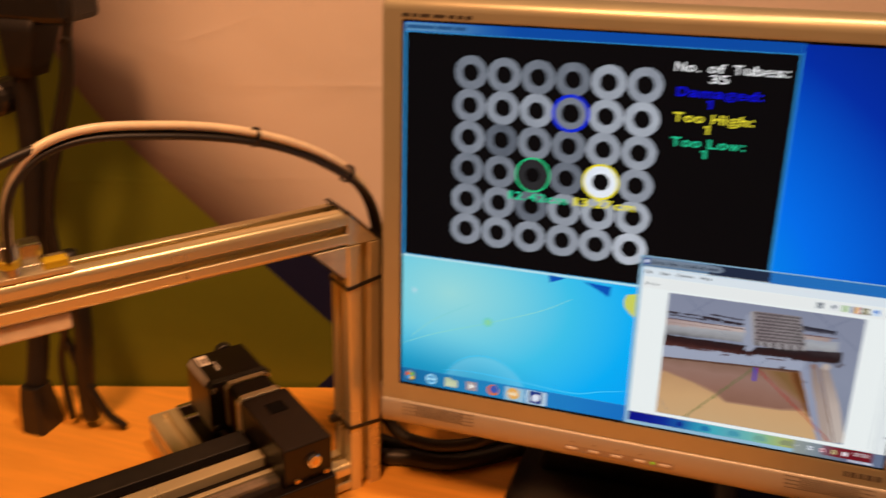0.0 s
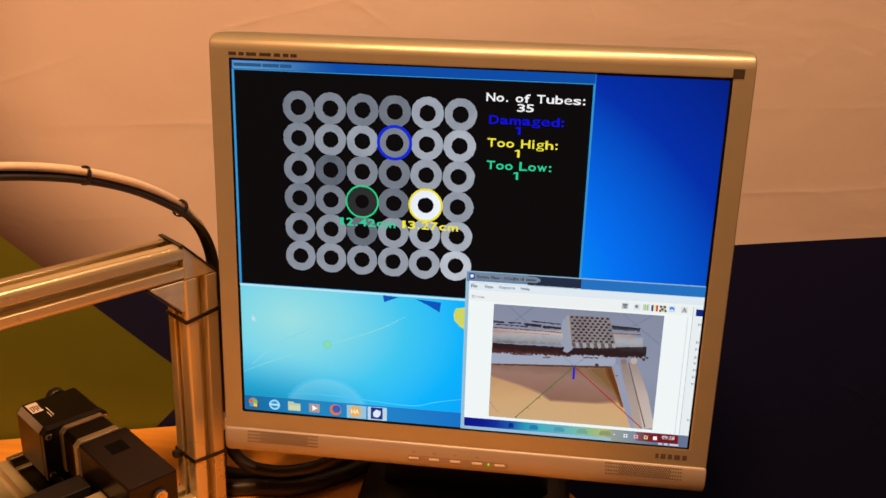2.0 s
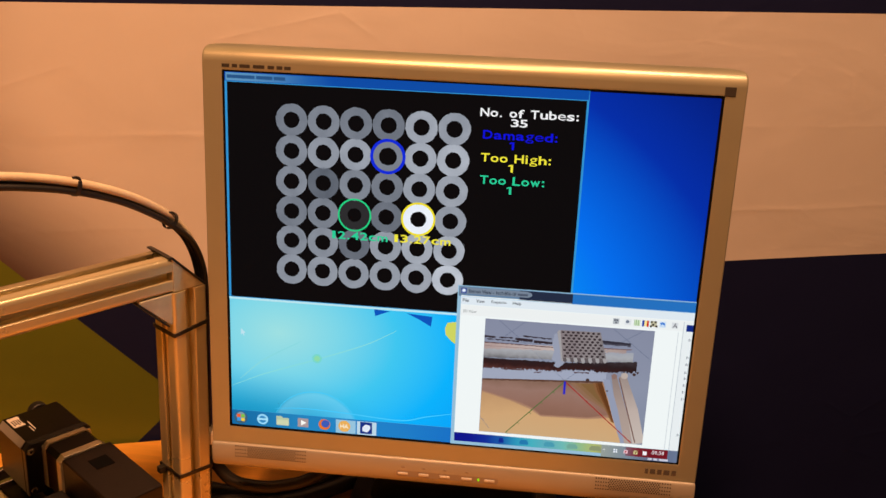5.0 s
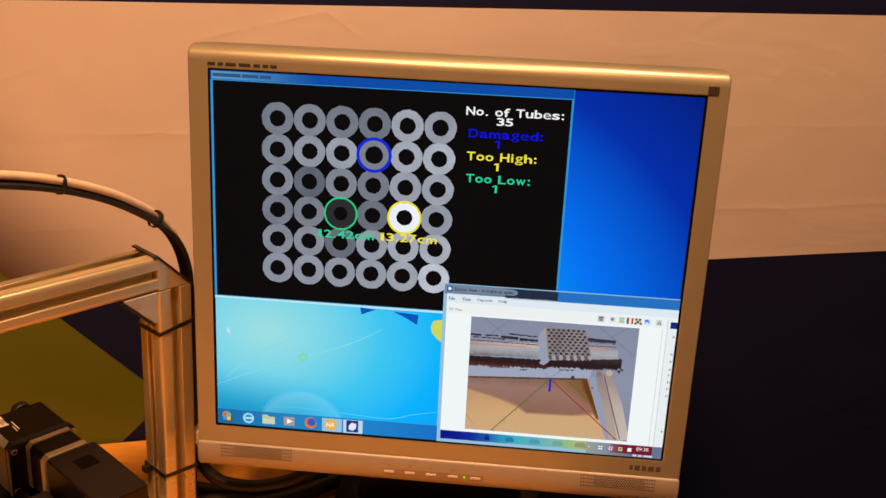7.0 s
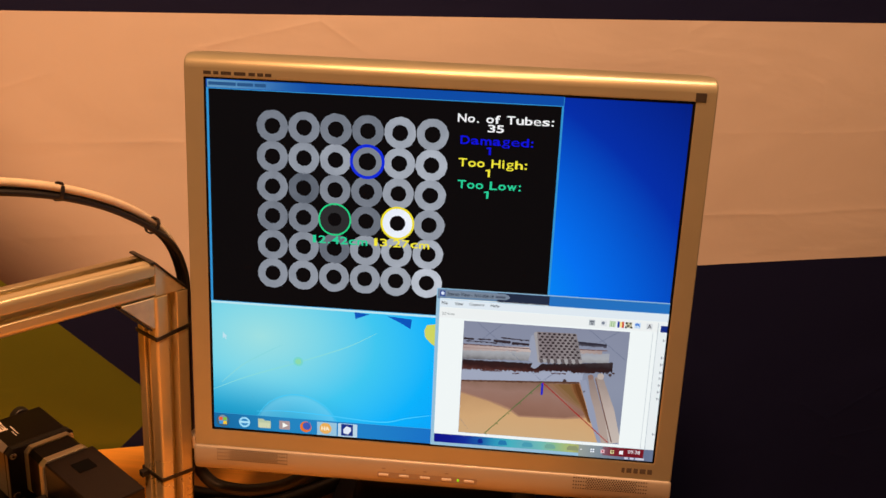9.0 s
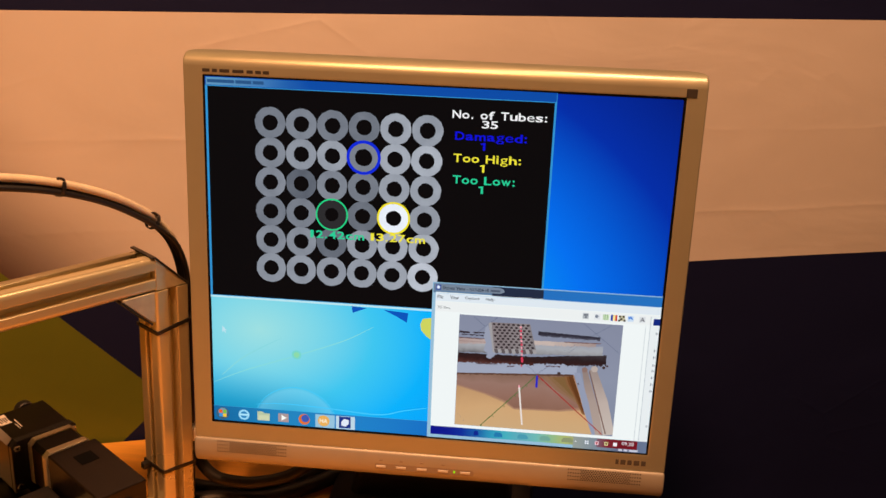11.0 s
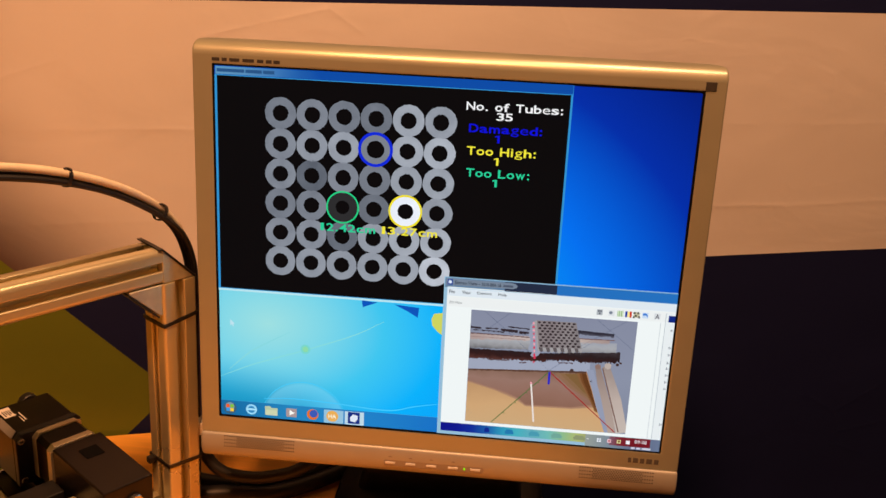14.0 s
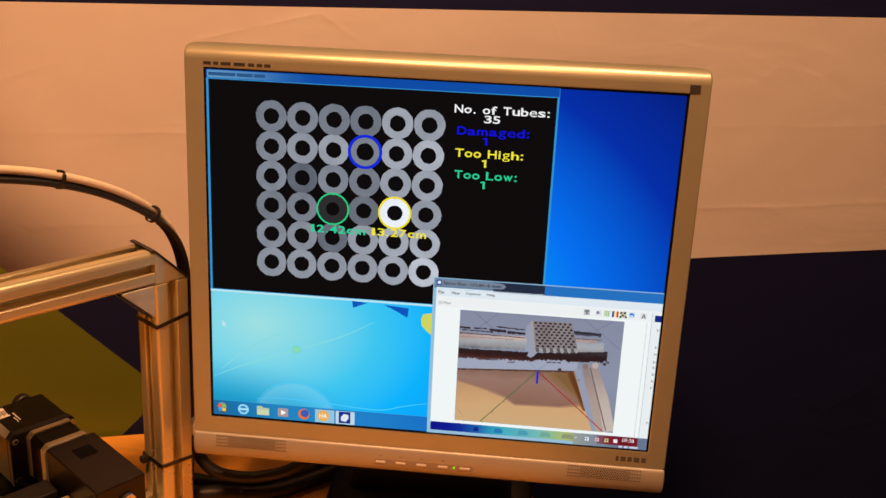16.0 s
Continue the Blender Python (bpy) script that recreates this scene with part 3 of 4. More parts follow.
def annulus(name, u, v, ro, ri, layer, mat, jag=0.0, seed=0, label=""):
    rnd = random.Random(seed)
    bm = bmesh.new()
    n = 44
    a = [bm.verts.new(mm(u + (ro + rnd.uniform(-jag, jag)) * math.cos(2 * math.pi * k / n), v + (ro + rnd.uniform(-jag, jag)) * math.sin(2 * math.pi * k / n), -0.40 + layer * 0.05)) for k in range(n)]
    b = [bm.verts.new(mm(u + (ri + rnd.uniform(-jag, jag)) * math.cos(2 * math.pi * k / n), v + (ri + rnd.uniform(-jag, jag)) * math.sin(2 * math.pi * k / n), -0.40 + layer * 0.05)) for k in range(n)]
    for k in range(n):
        bm.faces.new((a[k], a[(k + 1) % n], b[(k + 1) % n], b[k]))
    me = bpy.data.meshes.new(name)
    bm.to_mesh(me)
    bm.free()
    me.materials.append(mat)
    return part(name, me, mat, panel, label)


RINGS = {}


def ring_grey(g):
    """The uneven grey of one tube's rim in the height picture."""
    if g not in RINGS:
        tone = [(max(g + d - 6, 0), g + d, min(g + d + 11, 250)) for d in (-14, -4, 2, 12)]
        RINGS[g] = graded("display_ring_%d" % g, "X", -0.22, 0.08, tone, 0.42, 70)
    return RINGS[g]


for j in range(6):
    for i in range(6):
        g = GREYS[j][i]
        u, v = -135.2 + 25.4 * i, 115.2 - 24.2 * j
        annulus("tube_ring", u, v, 12.5, (7.0 if (i, j) == (3, 1) else 6.3) if g > 60 else 5.6, 7, ring_grey(g) if g > 60 else lit((44, 44, 46)), 0.30, j * 6 + i)
annulus("marker_ring", -135.2 + 25.4 * 3, 115.2 - 24.2, 13.9, 11.5, 8, lit((16, 42, 212)), label="blue circle")
annulus("marker_ring", -135.2 + 25.4 * 2, 115.2 - 24.2 * 3, 13.4, 12.1, 8, lit((35, 205, 130)), label="green circle")
annulus("marker_ring", -135.2 + 25.4 * 4, 115.2 - 24.2 * 3, 13.6, 12.0, 8, lit((240, 225, 45)), label="yellow circle")
W, B, Y, G = lit((238, 238, 240)), lit((12, 16, 215)), lit((240, 228, 60)), lit((40, 205, 150))


def typed(body, u, v, h, width, mat):
    """A line of wide bold lettering; v: its base line, h: the height of its capitals."""
    step = {" ": 0.62, ".": 0.55, ":": 0.55, "i": 0.50, "1": 0.86, "f": 0.78, "m": 1.35, "w": 1.25, "N": 1.15, "H": 1.15, "D": 1.15, "T": 1.08}
    low = {"g": 1.0, ".": 0.2, ":": 0.74, "a": 0.72, "m": 0.70, "e": 0.72, "o": 0.72, "s": 0.72, "u": 0.71, "w": 0.70, "c": 0.72}
    unit = width / sum(step.get(ch, 1.0) for ch in body)
    bm = bmesh.new()
    x = u
    for ch in body:
        adv = step.get(ch, 1.0) * unit
        if ch != " ":
            one = text_mesh(ch, 1.0, None, 0.0 if ch in "1ge" else 0.018)
            hi = max(p.co.y for p in one.vertices)
            x0, x1 = min(p.co.x for p in one.vertices), max(p.co.x for p in one.vertices)
            wide = adv * (0.50 if ch in ".:i" else 0.46 if ch == "1" else 0.88)
            drop = -0.26 * h if ch == "g" else 0.0
            for p in one.vertices:
                p.co.x = (x + adv / 2 + ((p.co.x - x0) / (x1 - x0) - 0.5) * wide) / 1000
                p.co.y = (v + drop + p.co.y / hi * h * low.get(ch, 1.0)) / 1000
                p.co.z = 0.0001
            bm.from_mesh(one)
            bpy.data.meshes.remove(one)
        x += adv
    me = bpy.data.meshes.new("lettering")
    bm.to_mesh(me)
    bm.free()
    me.materials.clear()
    me.materials.append(mat)
    return part("lettering", me, mat, panel)


for body, u, v, h, width, mat in (("No. of Tubes:", 10.4, 126.4, 6.4, 75.4, W), ("35", 34.0, 119.4, 6.0, 13.4, W), ("Damaged:", 13.2, 109.4, 6.6, 58.0, B),
                                  ("Too High:", 12.6, 91.8, 6.6, 55.0, Y), ("Too Low:", 12.8, 74.4, 6.6, 51.0, G),
                                  ("12.42cm", -103.8, 22.4, 6.4, 47.0, G), ("13.27cm", -53.6, 22.8, 6.4, 47.0, Y)):
    typed(body, u, v, h, width, mat)

for u, v, mat in ((37.0, 101.9, B), (37.2, 84.4, Y), (37.0, 67.1, G)):
    patch("lettering", rect(u - 0.9, u + 0.9, v, v + 6.0), 10, mat)
    patch("lettering_flag", [(u - 0.9, v + 6.0), (u - 2.8, v + 5.4), (u - 2.8, v + 4.4), (u - 0.9, v + 4.8)], 10, mat)

# viewer window
VW = lambda k: 8 + k
patch("window_frame", rect(0.6, 187.9, -149.2, -9.0), VW(0), lit((150, 190, 215)), "pale glass window border")
patch("title_bar", rect(1.4, 187.9, -18.4, -9.6), VW(1), lit((96, 128, 160)), "grey glass title bar")
patch("title_bar_dark", rect(50, 187.9, -18.4, -9.6), VW(2), lit((34, 44, 66)))
patch("title_bar_blue", rect(92, 187.9, -18.4, -9.6), VW(3), lit((36, 112, 190)))
patch("title_bar_shine", [(2, -16.0), (57, -15.6), (59.5, -14.4), (60.2, -13.0), (59, -11.6), (56, -10.6), (2, -10.4)], VW(3), lit((118, 132, 150)))
for v, c in ((-18.5, (176, 208, 232)), (-9.9, (120, 160, 196))):
    patch("title_bar_edge", rect(1.4, 187.9, v, v + 0.45), VW(4), lit(c))
patch("window_icon", rect(3.2, 7.6, -15.6, -11.0), VW(4), lit((40, 70, 150)))
patch("window_icon_shine", disc(5.4, -13.2, 1.5, 10), VW(5), lit((220, 230, 245)))
printed("lettering", "Stereo View -", 9.2, -14.8, 3.0, 20.5, 0.25, lit((34, 42, 58)), panel, 0.012)
printed("lettering", "N10-804-18", 31.4, -14.8, 2.7, 15.5, 0.25, lit((34, 42, 58)), panel, 0.012)
patch("title_mark", rect(48.5, 56.5, -14.4, -12.6), VW(5), lit((78, 88, 106)))
patch("white_field", rect(3.4, 187.9, -138.4, -17.4), VW(2), lit((240, 246, 246)), "white program window")
patch("menu_bar", rect(3.4, 187.9, -25.0, -18.2), VW(3), lit((222, 232, 240)))
patch("tool_bar", rect(3.4, 187.9, -34.0, -25.4), VW(3), lit((236, 240, 240)))
for body, u, w_ in (("File", 5.0, 4.8), ("View", 15.6, 7.0), ("Capture", 27.6, 12.2), ("Help", 45.0, 7.0)):
    printed("lettering", body, u, -22.8, 2.9, w_, 0.25, lit((62, 70, 80)), panel, 0.012)
printed("lettering", "3D View", 5.6, -31.6, 2.3, 10.5, 0.25, lit((90, 94, 100)), panel)
for u, c in ((127.5, (178, 184, 190)), (137, (222, 226, 230)), (144, (140, 172, 126)), (150.5, (250, 226, 150)), (157, (196, 190, 160)), (164, (200, 220, 242)), (173.5, (214, 218, 222))):
    patch("tool_icon", rect(u - 2.4, u + 2.4, -32.1, -27.3), VW(4), lit(c))
patch("tool_icon", rect(147.9, 149.6, -32.4, -27.2), VW(5), lit((30, 60, 160)))
patch("tool_icon", rect(151.6, 153.1, -32.4, -27.2), VW(5), lit((200, 40, 30)))
for k in range(3):
    patch("tool_icon", rect(141.9 + 1.7 * k, 142.9 + 1.7 * k, -32.2, -27.4), VW(5), lit((205, 225, 190)))
printed("lettering", "A", 171.8, -31.9, 4.0, 3.6, 0.25, lit((60, 60, 70)), panel)
for u, v in ((155.2, -28.2), (158.2, -28.2), (156.6, -30.4), (159.2, -31.6), (154.9, -31.8)):
    patch("tool_icon", rect(u - 0.8, u + 0.8, v - 0.8, v + 0.8), VW(5), lit((52, 48, 40)))
for du, dv in ((-0.8, 1.0), (0.9, 1.0), (0.1, -0.9)):
    patch("tool_icon", disc(127.5 + du, -29.8 + dv, 0.9, 8), VW(5), lit((96, 102, 112)))
patch("tool_icon", disc(136.5, -29.4, 1.4, 10), VW(5), lit((120, 130, 145)))
patch("tool_icon", [(161.8, -28.6), (163.4, -27.6), (165.4, -28.4), (166.2, -31.0), (165.2, -30.2), (164.2, -29.6), (163.2, -29.6), (162.9, -30.8)], VW(5), lit((70, 130, 215)))
patch("side_pane", rect(180.6, 187.9, -139.0, -26.4), VW(4), lit((232, 238, 240)))
patch("side_pane_edge", rect(176.6, 177.0, -139.0, -35.0), VW(4), lit((190, 198, 205)))
patch("side_pane_edge", rect(180.2, 180.6, -139.0, -26.4), VW(5), lit((170, 180, 190)))
patch("side_pane_bar", rect(182.6, 187.9, -34.0, -28.4), VW(5), lit((15, 40, 125)))
for v in (-41, -56, -62, -69, -74, -80, -86, -92, -124):
    patch("side_pane_mark", rect(185.4, 186.1, v - 1.1, v + 1.1), VW(5), lit((120, 128, 140)))
    patch("side_pane_mark", rect(186.7, 187.3, v - 0.8, v + 0.6), VW(5), lit((150, 156, 166)))
# colour scale
scale_stops = ((10, 20, 135), (12, 25, 140), (14, 45, 150), (25, 90, 165), (45, 150, 185), (70, 175, 190), (95, 170, 185), (110, 185, 180), (140, 185, 140), (175, 185, 110), (140, 140, 110))




patch("colour_scale", rect(3.6, 132.4, -146.2, -138.4), VW(4), graded("display_scale", "X", 0.0048, 0.1324, scale_stops, 0.004, 120), "graded colour scale")
for u, r, c in ((43, 2.0, (14, 40, 140)), (62, 3.4, (34, 120, 172)), (83, 4.2, (72, 154, 176)), (102, 4.2, (112, 166, 152)), (121, 4.6, (140, 150, 112))):
    patch("scale_blot", [(u - r, -144.6), (u + r, -144.4), (u + r * 1.1, -142.6), (u + r * 0.6, -140.2), (u - r * 0.7, -140.2), (u - r * 1.1, -142.4)], VW(5), lit(c))
patch("tray", rect(126.0, 187.9, -149.2, -138.4), VW(4) + 0.5, graded("display_tray", "X", 0.126, 0.188, ((150, 158, 152), (122, 136, 150), (96, 104, 132), (104, 118, 146))), "taskbar tray")
patch("tray_red", rect(146, 180, -146.6, -138.6), VW(5), graded("display_red_glow", "X", 0.130, 0.180, ((120, 130, 140), (128, 104, 120), (122, 36, 46), (112, 20, 32), (116, 24, 36))))
for u, c in ((137.5, (240, 244, 250)), (146, (235, 190, 200)), (154, (215, 210, 150)), (161.5, (245, 240, 245))):
    patch("tray_icon", rect(u - 1.6, u + 1.6, -144.6, -141.3), VW(6), lit(c))
patch("tray_icon", rect(137.2, 137.7, -145.0, -140.8), VW(7), lit((104, 122, 148)))
patch("tray_icon", rect(135.5, 139.5, -143.1, -142.6), VW(7), lit((104, 122, 148)))
patch("tray_icon", [(145, -142.2), (147, -142.2), (146, -144.4)], VW(7), lit((170, 40, 50)))
patch("tray_icon", [(153, -142.2), (155.4, -141.8), (154, -144.4)], VW(7), lit((120, 90, 40)))
patch("tray_icon", [(127.4, -143), (129, -143), (128.2, -142)], VW(6), lit((240, 240, 245)))
printed("lettering", "09:38", 167.0, -143.2, 3.2, 10.0, 0.37, lit((240, 235, 240)), panel)
for u, w_ in ((164.5, 4), (169, 4), (173.5, 8)):
    patch("tray_mark", rect(u, u + w_ - 0.7, -148.6, -146.8), VW(6), lit((205, 205, 220)))

# the viewer's 3D picture
PIC = (24.0, 158.6, -135.6, -35.6)
patch("view_field", rect(*PIC), VW(4), graded("display_view", "Y", -0.136, -0.036, ((128, 136, 158), (138, 145, 166), (132, 138, 160)), 0.03, 25), "grey-blue 3D view")


def jagged(u0, u1, vt0, vt1, vb0, vb1, amp, seed, n=34):
    """A strip with torn edges: its upper edge runs from vt0 to vt1, its lower from vb0 to vb1."""
    rnd = random.Random(seed)
    up = [(u0 + (u1 - u0) * k / n, vt0 + (vt1 - vt0) * k / n + rnd.uniform(-amp, amp) * 0.4) for k in range(n + 1)]
    dn = [(u0 + (u1 - u0) * k / n, vb0 + (vb1 - vb0) * k / n + rnd.uniform(-amp, amp)) for k in range(n + 1)]
    return up + dn[::-1]


def stroke(name, u0, v0, u1, v1, half, layer, c, parent=panel):
    d = Vector((u1 - u0, v1 - v0)).normalized() * half
    return patch(name, [(u0 - d.y, v0 + d.x), (u0 + d.y, v0 - d.x), (u1 + d.y, v1 - d.x), (u1 - d.y, v1 + d.x)], layer, lit(c))


for a in ((35, -36, 52, -50), (52, -50, 91, -84), (56, -36, 40, -50), (126, -36, 157, -60), (112, -62, 150, -36), (91, -84, 124, -56), (24.2, -122, 32, -132)):
    stroke("grid_line", *a, 0.22, VW(5), (105, 114, 138))
patch("desk_field", [(24.2, -88.8), (30, -88.2), (118, -82.4), (121.9, -82.2), (126, -94), (130.6, -105), (140.9, -135.4), (24.2, -135.4)], VW(5), graded("display_desk", "Y", -0.136, -0.084, ((204, 168, 124), (206, 164, 118), (190, 148, 106), (168, 124, 92)), 0.018, 40), "tan tabletop in the 3D view")
SHADE = ((138, 100, 84), (146, 108, 94), (150, 116, 104), (126, 96, 80))
for k, c in ((1.6, (176, 136, 106)), (0.8, (162, 122, 100))):
    patch("desk_dark", [(24.2, -88.8), (120, -83.4), (127, -98), (132, -112 - k), (112, -115 - k), (74, -116 - k), (66 - k, -110 - k), (48, -104 - k), (24.2, -98 - k)], VW(6) + (0.3 if k < 1 else 0), lit(c))
patch("desk_dark", [(24.2, -88.8), (120, -83.4), (127, -98), (131, -111), (112, -115), (74, -116), (66, -110), (57, -106.6), (48, -104), (24.2, -98)], VW(6) + 0.6, graded("display_desk_shade", "Y", -0.116, -0.084, SHADE, 0.012, 60))
for k, c in enumerate(((142, 106, 82), (136, 102, 72), (126, 94, 58))):
    patch("desk_olive", [(96 + 4 * k, -85.6), (118, -84.4), (124, -97), (128, -109 + 2 * k), (120, -104 + 2 * k), (108 + 3 * k, -97 + 1.5 * k)], VW(7) + 0.2 * k, lit(c))
for k, c in enumerate(((134, 92, 58), (116, 72, 40), (98, 58, 30))):
    patch("desk_brown", [(114 + 2.0 * k, -84.2), (121.4, -83.6), (127, -98), (134, -118), (131.4 + 0.6 * k, -117 + k), (123 + k, -101), (116.5 + 1.8 * k, -91)], VW(8) + 0.2 * k, lit(c))
patch("desk_edge", jagged(24.2, 121.5, -87.6, -82.0, -89.0, -83.6, 0.35, 3, 60), VW(8), lit((92, 64, 52)))
patch("rail", jagged(24.2, 138, -56.5, -52.8, -61.5, -56.5, 0.4, 5, 60), VW(5), graded("display_rail_pink", "X", 0.024, 0.138, ((172, 150, 146), (190, 172, 168), (198, 180, 172), (160, 140, 136)), 0.03, 90))
patch("rail", jagged(24.2, 144, -60.6, -55.4, -69.0, -64.0, 0.4, 6, 60), VW(5), graded("display_rail_grey", "Y", -0.069, -0.056, ((104, 104, 108), (150, 150, 154), (166, 168, 174), (156, 160, 172)), 0.006, 200))
for u0, u1, v0, v1, h, sd in ((24.2, 33, -49.8, -50.2, 1.6, 7), (26, 52, -52.4, -52.6, 0.9, 31), (36, 47, -50.2, -50.0, 1.0, 32), (49, 63, -50.2, -50.4, 2.2, 33), (55, 78, -47.6, -48.6, 1.0, 34), (64, 79, -51.2, -51.6, 2.0, 35)):
    patch("rail_dark", jagged(u0, u1, v0, v1, v0 - h, v1 - h, 0.5, sd, 22), VW(6), lit((50, 40, 46)))
patch("rail_dark", jagged(90, 141, -45.8, -47.5, -49.8, -50.4, 0.6, 8, 50), VW(6), graded("display_rail_shadow", "Y", -0.051, -0.046, ((92, 92, 106), (48, 46, 58), (44, 42, 52)), 0.003, 200))
patch("rail_line", jagged(24.2, 80, -55.4, -55.6, -56.2, -56.3, 0.35, 9, 50), VW(6), lit((92, 66, 64)))
patch("rail_line", jagged(24.2, 70, -58.6, -58.2, -59.1, -58.7, 0.2, 29, 40), VW(6), lit((150, 128, 126)))
patch("rail_line", jagged(112, 142, -53.4, -52.6, -54.2, -53.3, 0.3, 10, 40), VW(6), lit((116, 88, 86)))
DARKS = ((86, 50, 46), (50, 28, 28), (42, 30, 32), (58, 50, 54))
LOW = graded("display_rail_low", "Y", -0.078, -0.064, DARKS, 0.008, 150)
patch("rail_dark", jagged(24.2, 88, -69.4, -68.6, -78.0, -76.0, 0.9, 11, 70), VW(6), LOW)
patch("rail_dark", jagged(87, 117, -68.8, -65.6, -75.0, -73.0, 1.0, 21, 44), VW(6), LOW)
patch("rail_dark", jagged(114, 147.5, -66.0, -63.0, -74.5, -72.0, 1.1, 12, 50), VW(6), LOW)
for u0, u1, v in ((40, 58, -77.6), (66, 72, -78.4), (98, 110, -75.8)):
    patch("rail_crumb", jagged(u0, u1, v, v + 0.6, v - 0.9, v - 0.3, 0.6, int(u0), 26), VW(6), lit((84, 60, 60)))
patch("post", [(128, -76), (133, -78), (147, -118), (150, -135.4), (142, -135.4), (133, -100)], VW(7), graded("display_post_side", "Y", -0.136, -0.076, ((176, 158, 148), (168, 150, 142), (140, 122, 116)), 0.012, 120))
patch("post", [(134, -77), (140, -75.6), (152, -104), (158.6, -128), (158.6, -134), (150.5, -135.4), (144, -108)], VW(8), graded("display_post_front", "Y", -0.136, -0.076, ((196, 184, 176), (188, 172, 164), (150, 134, 128)), 0.012, 120))
stroke("post_line", 134.5, -78, 152.5, -134, 0.5, VW(9), (120, 92, 84))
patch("post_top", disc(130.5, -77, 2.4, 12), VW(8), lit((140, 112, 104)))
patch("post_top", disc(138.5, -75.8, 2.8, 12), VW(9), lit((185, 170, 162)))
for u, v, r in ((126, -90, 1.0), (146, -74, 1.4), (148.6, -72.4, 1.0), (109.5, -82, 1.6)):
    patch("speck", disc(u, v, r, 7), VW(9), lit((70, 52, 50)))
patch("torn_rim", jagged(24.2, 124, -77, -73, -88.4, -82.6, 0.5, 15), VW(5), lit((158, 165, 186)))
patch("torn_rim", [(122, -80), (127, -80), (136, -106), (144, -135.4), (141, -135.4), (132, -112)], VW(9), lit((146, 153, 176)))
stroke("axis_green", 91.4, -84.6, 46, -134.8, 0.35, VW(10), (70, 110, 55))
stroke("axis_red", 91.4, -84.6, 149.5, -134.6, 0.40, VW(10), (165, 32, 34))
stroke("axis_blue", 91.5, -84.6, 91.6, -96.0, 0.9, VW(10), (40, 40, 190))
for k in range(1, 6):
    stroke("axis_tick", 91.4 - 9 * k, -84.6 - 10 * k, 91.4 - 9 * k + 1.6, -84.6 - 10 * k - 1.0, 0.25, VW(10), (70, 110, 55))


def tube_block():
    """The block of tubes that slides along the rail in the viewer's picture."""
    bm = bmesh.new()
    w = -0.40 + VW(11) * 0.05

    def face(pts, k, idx):
        f = bm.faces.new([bm.verts.new(mm(u, v, w + k)) for u, v in pts])
        f.material_index = idx
    # torn gap and side face beside the top face, short teeth below it
    tl, tr, br, bl = (0.0, 1.2), (32.0, 1.8), (38.2, -20.4), (3.4, -22.2)
    face([(-4.6, -3), (-2.6, -1.5), (3.4, -22), (5.4, -26.5), (3.6, -29), (0.5, -31.5), (-3.0, -30), (-1.6, -26.5), (-5.2, -24.5), (-3.6, -17), (-5.6, -12)], -0.06, 4)
    face([(-2.4, -0.6), (-1.2, 0.8), tl, bl, (4.8, -26.0), (2.6, -25), (0.4, -13)], -0.03, 2)
    face([tl, tr, br, bl], 0, 0)

    def at(a, b):
        top = Vector(tl).lerp(Vector(tr), a)
        low = Vector(bl).lerp(Vector(br), a)
        return top.lerp(low, b)
    rnd = random.Random(9)
    for j in range(9):
        for i in range(8 - j % 2):
            c = at((i + 0.5 + 0.5 * (j % 2)) / 8, (j + 0.6) / 9.2)
            face([(c.x + (1.35 + rnd.uniform(-0.25, 0.15)) * math.cos(a * math.pi / 4), c.y + (1.0 + rnd.uniform(-0.2, 0.1)) * math.sin(a * math.pi / 4)) for a in range(8)], 0.05, 1)
    for i in range(12):
        a, b = at(i / 12, 1.0), at((i + 1) / 12, 1.0)
        drop = rnd.uniform(3.2, 4.4)
        face([(a.x, a.y), (b.x, b.y), (b.x + 0.9, b.y - drop + 0.7), ((a.x + b.x) / 2 + 0.9, a.y - drop - 0.5), (a.x + 0.9, a.y - drop + 0.6)], 0.0, 2 if i % 2 else 3)
    me = bpy.data.meshes.new("tube_block")
    bm.to_mesh(me)
    bm.free()
    top_grey = graded("display_block", "X", 0.0, 0.038, ((136, 126, 128), (128, 118, 121), (140, 132, 134), (126, 120, 122)), 0.03, 160)
    for m in (top_grey, lit((52, 42, 46)), lit((160, 156, 158)), lit((96, 88, 90)), lit((150, 156, 176))):
        me.materials.append(m)
    ob = part("tube_block", me, None, panel, "grey block of tubes in the 3D view")
    return ob


